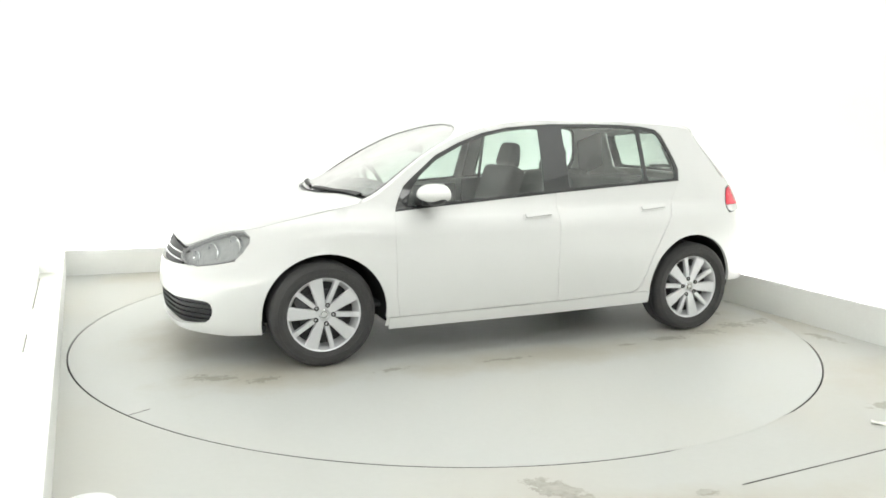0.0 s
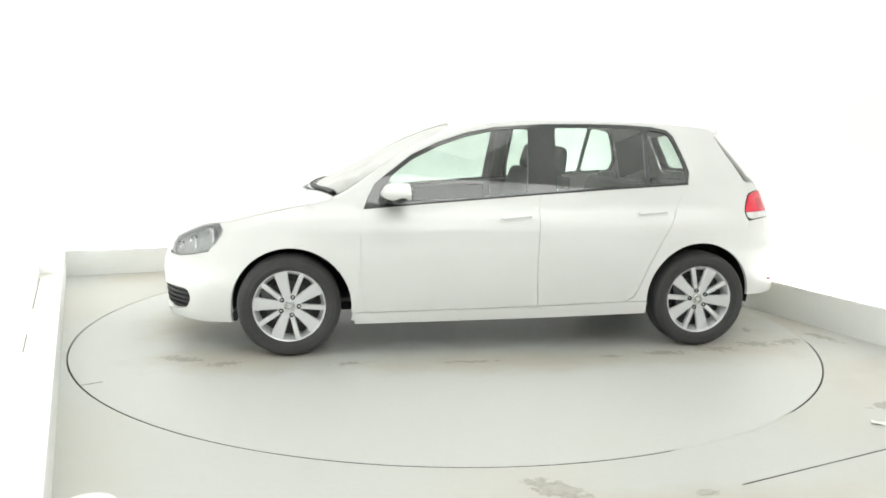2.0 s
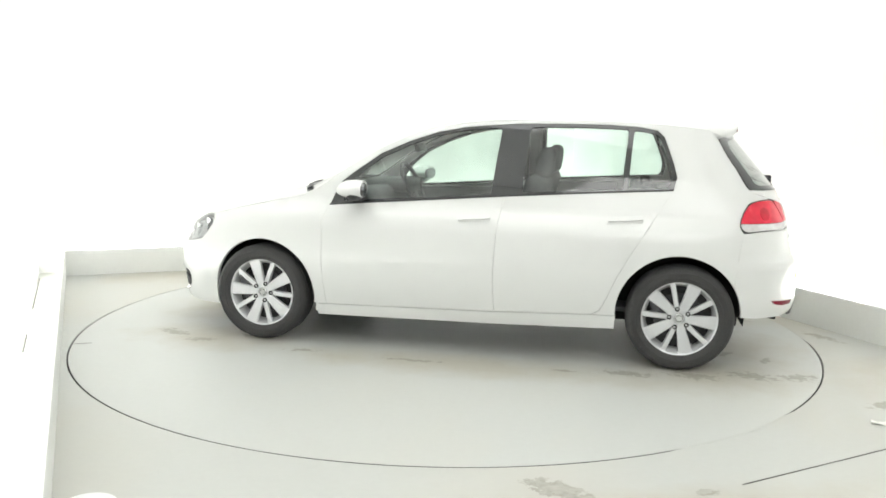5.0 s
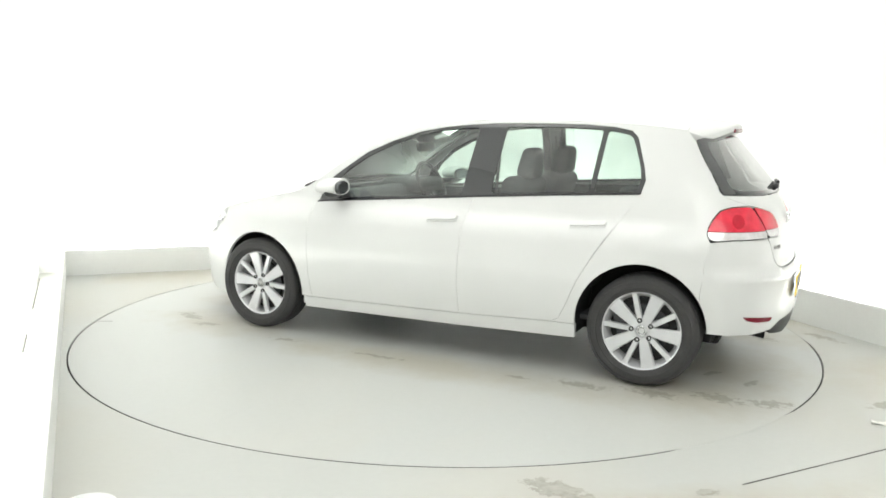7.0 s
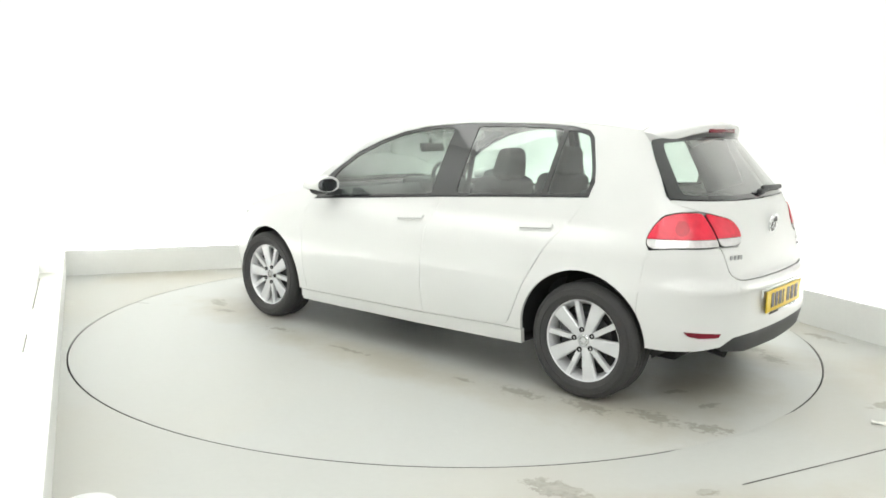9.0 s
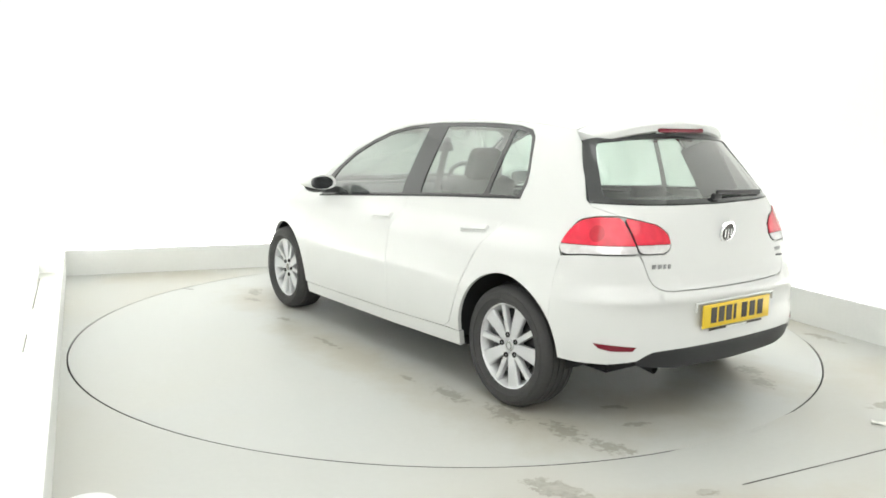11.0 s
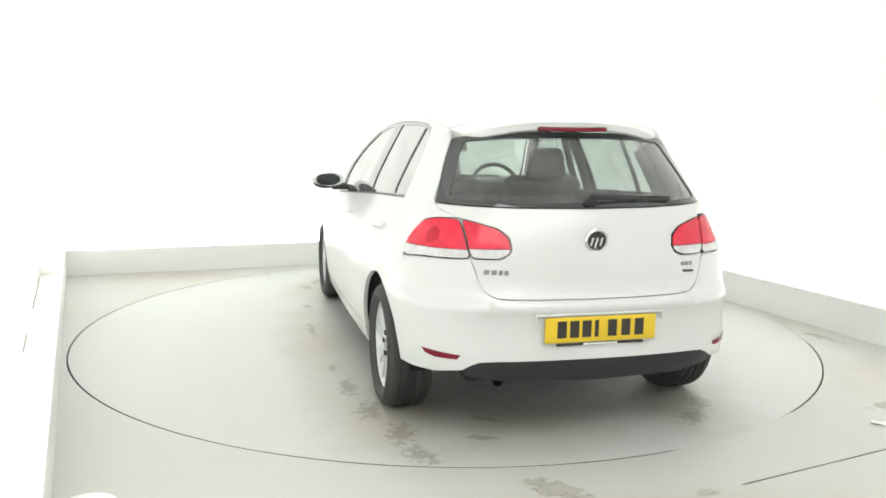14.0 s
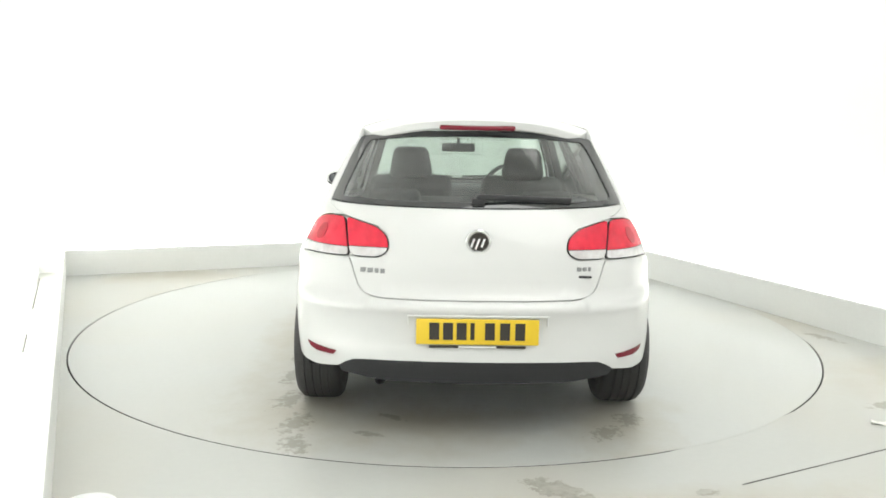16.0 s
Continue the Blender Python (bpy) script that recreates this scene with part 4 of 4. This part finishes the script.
# badge, lettering bars
bm = lathe([(0.0, 0.0005), (0.0, 0.055), (0.008, 0.055), (0.012, 0.051), (0.012, 0.044), (0.008, 0.042), (0.008, 0.0005)], "y", 44)
bmesh.ops.transform(bm, matrix=pose(-1.919, 0, 0.902, 0, 0, 90) @ pose(0, 0, 0, -10, 0, 0), verts=bm.verts)
badge = part("badge", bm, CHROME, car, "round chrome badge")
bm = lathe([(0.0085, 0.041), (0.0095, 0.041), (0.0095, 0.0005)], "y", 40)
bmesh.ops.transform(bm, matrix=pose(-1.919, 0, 0.902, 0, 0, 90) @ pose(0, 0, 0, -10, 0, 0), verts=bm.verts)
part("badge_field", bm, INK, badge)
bm = bmesh.new()
for _y in (0.022, 0.0, -0.022):
    box(0.004, 0.009, 0.076 - 0.9 * abs(_y), (-0.0115, _y, 0), 0.0, turn=(20, 0, 0), bm=bm)
bmesh.ops.transform(bm, matrix=pose(-1.919, 0, 0.902, 0, 10, 0), verts=bm.verts)
part("badge_bars", bm, CHROME, badge)
for _y, _w, _z, _h in ((0.493, 0.024, 0.770, 0.02), (0.462, 0.024, 0.769, 0.02), (0.434, 0.016, 0.768, 0.02), (0.408, 0.018, 0.767, 0.02), (-0.436, 0.02, 0.785, 0.018), (-0.460, 0.018, 0.785, 0.018), (-0.482, 0.012, 0.785, 0.018),
                       (-0.452, 0.078, 0.752, 0.010)):
    _p = wrap(uy(_y, _z), _z)
    part("letter_bar", box(0.004, _w, _h, (_p[0] - 0.001, _y, _z), 0.001), BEZEL if _h > 0.012 else STEEL, car)

# rear wiper and exhaust
bm = box(0.03, 0.06, 0.034, (-1.848, 0.0, 1.064), 0.011)
wiper = part("rear_wiper", bm, BLACK, car, "black rear wiper at rest")
bm = box(0.02, 0.42, 0.026, (0, 0, 0), 0.009)
bmesh.ops.transform(bm, matrix=pose(-1.834, -0.20, 1.078, 2, 0, 6), verts=bm.verts)
part("wiper_arm", bm, BLACK, wiper)
bm = lathe([(0, 0.022), (0.22, 0.024), (0.22, 0.020), (0.02, 0.018)], "y", 24)
bmesh.ops.transform(bm, matrix=pose(-1.66, 0.42, 0.303, 0, 0, 90) @ pose(0, 0, 0, -8, 0, 0), verts=bm.verts)
part("exhaust_tip", bm, DARK, car, "dark grey exhaust pipe")


# cabin
def make_seat(x, y):
    bm = box(0.50, 0.50, 0.16, (x + 0.08, y, 0.46), 0.05, 3, turn=(0, -6, 0))
    seat = part("front_seat", bm, CLOTH, car, "dark grey cloth front seat")
    bm = box(0.15, 0.49, 0.62, (x - 0.235, y, 0.78), 0.055, 3, turn=(0, -18, 0))
    part("backrest", bm, CLOTH, seat)
    bm = box(0.10, 0.26, 0.19, bevel=0.045, seg=4)
    for v in bm.verts:
        v.co.y *= 0.90 - 1.3 * v.co.z
        v.co.x *= 1 - 1.5 * v.co.z
    bmesh.ops.transform(bm, matrix=pose(x - 0.355, y, 1.16, 0, -10, 0), verts=bm.verts)
    part("headrest", bm, CLOTH, seat)
    for dy in (0.06, -0.06):
        part("headrest_rod", box(0.015, 0.015, 0.1, (x - 0.335, y + dy, 1.06), 0.004), STEEL, seat)


make_seat(-0.10, 0.335)
make_seat(-0.10, -0.335)
bm = box(0.50, 1.28, 0.18, (-0.66, 0, 0.46), 0.05, 3, turn=(0, -6, 0))
bench = part("rear_bench", bm, CLOTH, car, "dark grey cloth rear bench seat")
part("backrest", box(0.14, 1.28, 0.56, (-0.98, 0, 0.74), 0.05, 3, turn=(0, -20, 0)), CLOTH, bench)
for _y in (0.40, -0.40):
    part("headrest", box(0.075, 0.27, 0.10, (-1.085, _y, 1.0), 0.03, 3, turn=(0, -15, 0)), CLOTH, bench)
part("parcel_shelf", box(0.42, 1.10, 0.02, (-1.38, 0, 0.985), 0.008), TRIM, car, "dark parcel shelf")
bm = box(0.42, 1.40, 0.22, (0.90, 0, 0.82), 0.06, 3, turn=(0, 8, 0))
dashboard = part("dashboard", bm, TRIM, car, "dark grey dashboard with instrument hood")
part("instrument_hood", box(0.34, 0.40, 0.10, (0.76, -0.36, 0.935), 0.04, 3), TRIM, dashboard)
part("dashboard_top", box(0.22, 1.2, 0.03, (1.03, 0, 0.93), 0.01, turn=(0, 5, 0)), TRIM, dashboard)
bm = bmesh.new()
_ring = []
for i in range(36):
    a = 2 * math.pi * i / 36
    _ring.append([bm.verts.new(((0.18 + 0.016 * math.cos(b)) * math.cos(a), (0.18 + 0.016 * math.cos(b)) * math.sin(a), 0.016 * math.sin(b))) for b in [2 * math.pi * j / 8 for j in range(8)]])
for i in range(36):
    for j in range(8):
        bm.faces.new((_ring[i][j], _ring[(i + 1) % 36][j], _ring[(i + 1) % 36][(j + 1) % 8], _ring[i][(j + 1) % 8]))
box(0.10, 0.34, 0.025, (0, 0, -0.01), 0.008, bm=bm)
box(0.16, 0.05, 0.02, (-0.09, 0, -0.01), 0.006, bm=bm)
bmesh.ops.transform(bm, matrix=pose(0.60, -0.36, 0.93, 0, -65, 0), verts=bm.verts)
part("steering_wheel", bm, BLACK, car, "black steering wheel on the right side")
part("inner_mirror", box(0.03, 0.235, 0.062, (0.45, 0.03, 1.226), 0.012, turn=(0, 15, 0)), BLACK, car, "black rear-view mirror")
part("mirror_stem", box(0.02, 0.025, 0.05, (0.462, 0.03, 1.264), 0.006), BLACK, car)
part("cabin_floor", box(2.7, 1.36, 0.03, (-0.25, 0, 0.31), 0.01), TRIM, car)
for _s in (1, -1):
    part("door_trim", box(1.02, 0.03, 0.56, (0.31, 0.765 * _s, 0.625), 0.012, turn=(6 * _s, 2.2, 0)), TRIM, car)
    part("door_trim", box(0.66, 0.03, 0.58, (-0.57, 0.75 * _s, 0.68), 0.012, turn=(6 * _s, 2.2, 0)), TRIM, car)
    part("pillar_trim", box(0.09, 0.02, 0.42, (-0.285, 0.632 * _s, 1.17), 0.008, turn=(24 * _s, -3, 0)), TRIM, car)
    part("pillar_trim", box(0.24, 0.02, 0.32, (-1.35, 0.60 * _s, 1.16), 0.008, turn=(20 * _s, 20, 0)), TRIM, car)
    bm = box(0.004, 0.045, 0.75, (-0.33, 0.61 * _s, 0.95), 0.001, turn=(16 * _s, 2, 0))
    part("seat_belt", bm, BLACK, car)
    part("boot_trim", box(0.6, 0.03, 0.27, (-1.40, 0.60 * _s, 0.85), 0.01), TRIM, car)

# ---- marks and small things on the floor ----


def stain(x, y, rx, ry, turn, seed, label):
    """One thin ragged patch of dried dirt with holes worn in it: the largest connected piece of a noisy field."""
    cell = 0.005
    nx, ny = int(rx / cell), int(ry / cell)
    on = set()
    for i in range(-nx, nx):
        for j in range(-ny, ny):
            u, v = (i + 0.5) / nx, (j + 0.5) / ny
            d = 1 - math.hypot(u, v)
            f = noise.fractal(Vector((i * cell * 22, j * cell * 22, seed)), 0.7, 2.1, 5)
            if d + 0.55 * f > 0.32:
                on.add((i, j))
    best = set()
    while on:
        todo, got = [on.pop()], set()
        while todo:
            c = todo.pop()
            got.add(c)
            for q in ((c[0] + 1, c[1]), (c[0] - 1, c[1]), (c[0], c[1] + 1), (c[0], c[1] - 1)):
                if q in on:
                    on.discard(q)
                    todo.append(q)
        best = max(best, got, key=len)
    bm = bmesh.new()
    made = {}

    def corner(i, j):
        if (i, j) not in made:
            made[(i, j)] = bm.verts.new((i * cell + 0.002 * noise.noise(Vector((i * 0.9, j * 0.9, seed))), j * cell + 0.002 * noise.noise(Vector((i * 0.9, j * 0.9, seed + 7))), 0))
        return made[(i, j)]
    for i, j in sorted(best):
        bm.faces.new((corner(i, j), corner(i + 1, j), corner(i + 1, j + 1), corner(i, j + 1)))
    bmesh.ops.transform(bm, matrix=pose(x, y, 0.0009, 0, 0, turn), verts=bm.verts)
    return tagged(mesh_ob("floor_stain", bm, STAIN, False), label, "stain", "stains on the floor")


bm = box(0.11, 0.005, 0.0012, (0, 0, 0), 0.0)
bmesh.ops.transform(bm, matrix=pose(0, 0, 0.0004, 0, 0, 28.7) @ pose(2.36, 0, 0), verts=bm.verts)
part("index_mark", bm, INK, turntable, "short dark scratch at the rim", False)

# on the floor round it
stain(0.415, -2.585, 0.17, 0.085, -35, 3, "dried grey-brown stain with ragged edges on the grey floor")
stain(0.54, -2.70, 0.11, 0.055, -20, 11, "small dried grey-brown stain on the grey floor")
stain(1.015, -2.61, 0.05, 0.03, 30, 5, "tiny dried brown spot on the grey floor")


def joint_cover(a0, a1, label):
    """An added floor-coloured strip that hides the joint round the turntable between two angles."""
    bm = bmesh.new()
    n = max(2, int(abs(a1 - a0) / 2))
    rows = []
    for i in range(n + 1):
        a = radians(a0 + (a1 - a0) * i / n)
        k = min(1.0, min(i, n - i) * abs(a1 - a0) / n / 5 + 0.15)
        r0, r1 = TABLE_R + 0.0075 - 0.0118 * k, TABLE_R + 0.0085
        rows.append([bm.verts.new((r * math.cos(a), r * math.sin(a), z)) for r, z in ((r0, -0.002), (r0, 0.0007), (r1, 0.0007), (r1, -0.002))])
    for p, q in zip(rows, rows[1:]):
        for k in range(4):
            bm.faces.new((p[k], p[(k + 1) % 4], q[(k + 1) % 4], q[k]))
    bm.faces.new(rows[0])
    bm.faces.new(rows[-1])
    tagged(mesh_ob("joint_cover", bm, FLOOR, False), label, "joint filling", kind="structure")


# added where the joint's dark line is washed out
joint_cover(-66, -44, "floor-coloured strip added over the turntable joint")
joint_cover(-10, 138, "floor-coloured strip added over the turntable joint")

# the open joint at the foot of the bright side wall
for _s0, _s1 in ((5.65, 6.9), (4.45, 4.88)):
    _e = (A - LEFT_END).normalized()
    _q = LEFT_END + _e * ((_s0 + _s1) / 2) + Vector((-_e.y, _e.x)) * 0.208
    bm = box(_s1 - _s0, 0.006, 0.004, (0, 0, 0), 0.0)
    bmesh.ops.transform(bm, matrix=pose(_q.x, _q.y, 0.002, 0, 0, math.degrees(math.atan2(_e.y, _e.x))), verts=bm.verts)
    tagged(mesh_ob("wall_joint", bm, PIT, False), "thin dark joint at the foot of the white wall", "joint", kind="structure")
bm = box(1.7, 0.006, 0.0016, (0, 0, 0.0006), 0.0)
bmesh.ops.transform(bm, matrix=pose(1.95, -2.155, 0, 0, 0, 26.7), verts=bm.verts)
tagged(mesh_ob("floor_joint", bm, INK, False), "thin dark joint between two floor sheets", "joint", kind="structure")


def make_scrap():
    bm = bmesh.new()
    rnd = random.Random(5)
    g = [[bm.verts.new((i * 0.022 - 0.055, j * 0.018 - 0.027, 0.003 + 0.010 * rnd.random())) for j in range(4)] for i in range(6)]
    for i in range(5):
        for j in range(3):
            bm.faces.new((g[i][j], g[i + 1][j], g[i + 1][j + 1], g[i][j + 1]))
    got = bmesh.ops.extrude_face_region(bm, geom=list(bm.faces))
    bmesh.ops.translate(bm, vec=(0, 0, -0.002), verts=[v for v in got["geom"] if isinstance(v, bmesh.types.BMVert)])
    bmesh.ops.transform(bm, matrix=pose(2.10, -1.838, 0.0, 0, 0, -25) @ Matrix.Diagonal((0.75, 0.75, 0.8, 1)), verts=bm.verts)
    return tagged(mesh_ob("paper_scrap", bm, PAPER), "small crumpled white paper scrap on the floor", "paper scrap")


make_scrap()
bm = lathe([(0.0, 0.105), (0.008, 0.105), (0.012, 0.10), (0.012, 0.085), (0.009, 0.080), (0.009, 0.0005)], "z", 40)
bmesh.ops.translate(bm, vec=(-1.285, -2.83, 0), verts=bm.verts)
tagged(mesh_ob("floor_cover", bm, WHITE), "round white plastic cover lying on the floor", "cover")

TH0, RATE = 202.986, -7.0101
OFF = (-0.2378, -0.1054)


def table_pose(t):
    return pose(0, 0, 0.0, 0, 0, TH0 + RATE * t)


def car_pose(t):
    return table_pose(t) @ pose(OFF[0], OFF[1], 0.0)


# last: what moves
def motions():
    times = [k * 0.5 for k in range(33)]
    walk(turntable, [(t, table_pose(t)) for t in times])
    walk(car, [(t, car_pose(t)) for t in times])


motions()
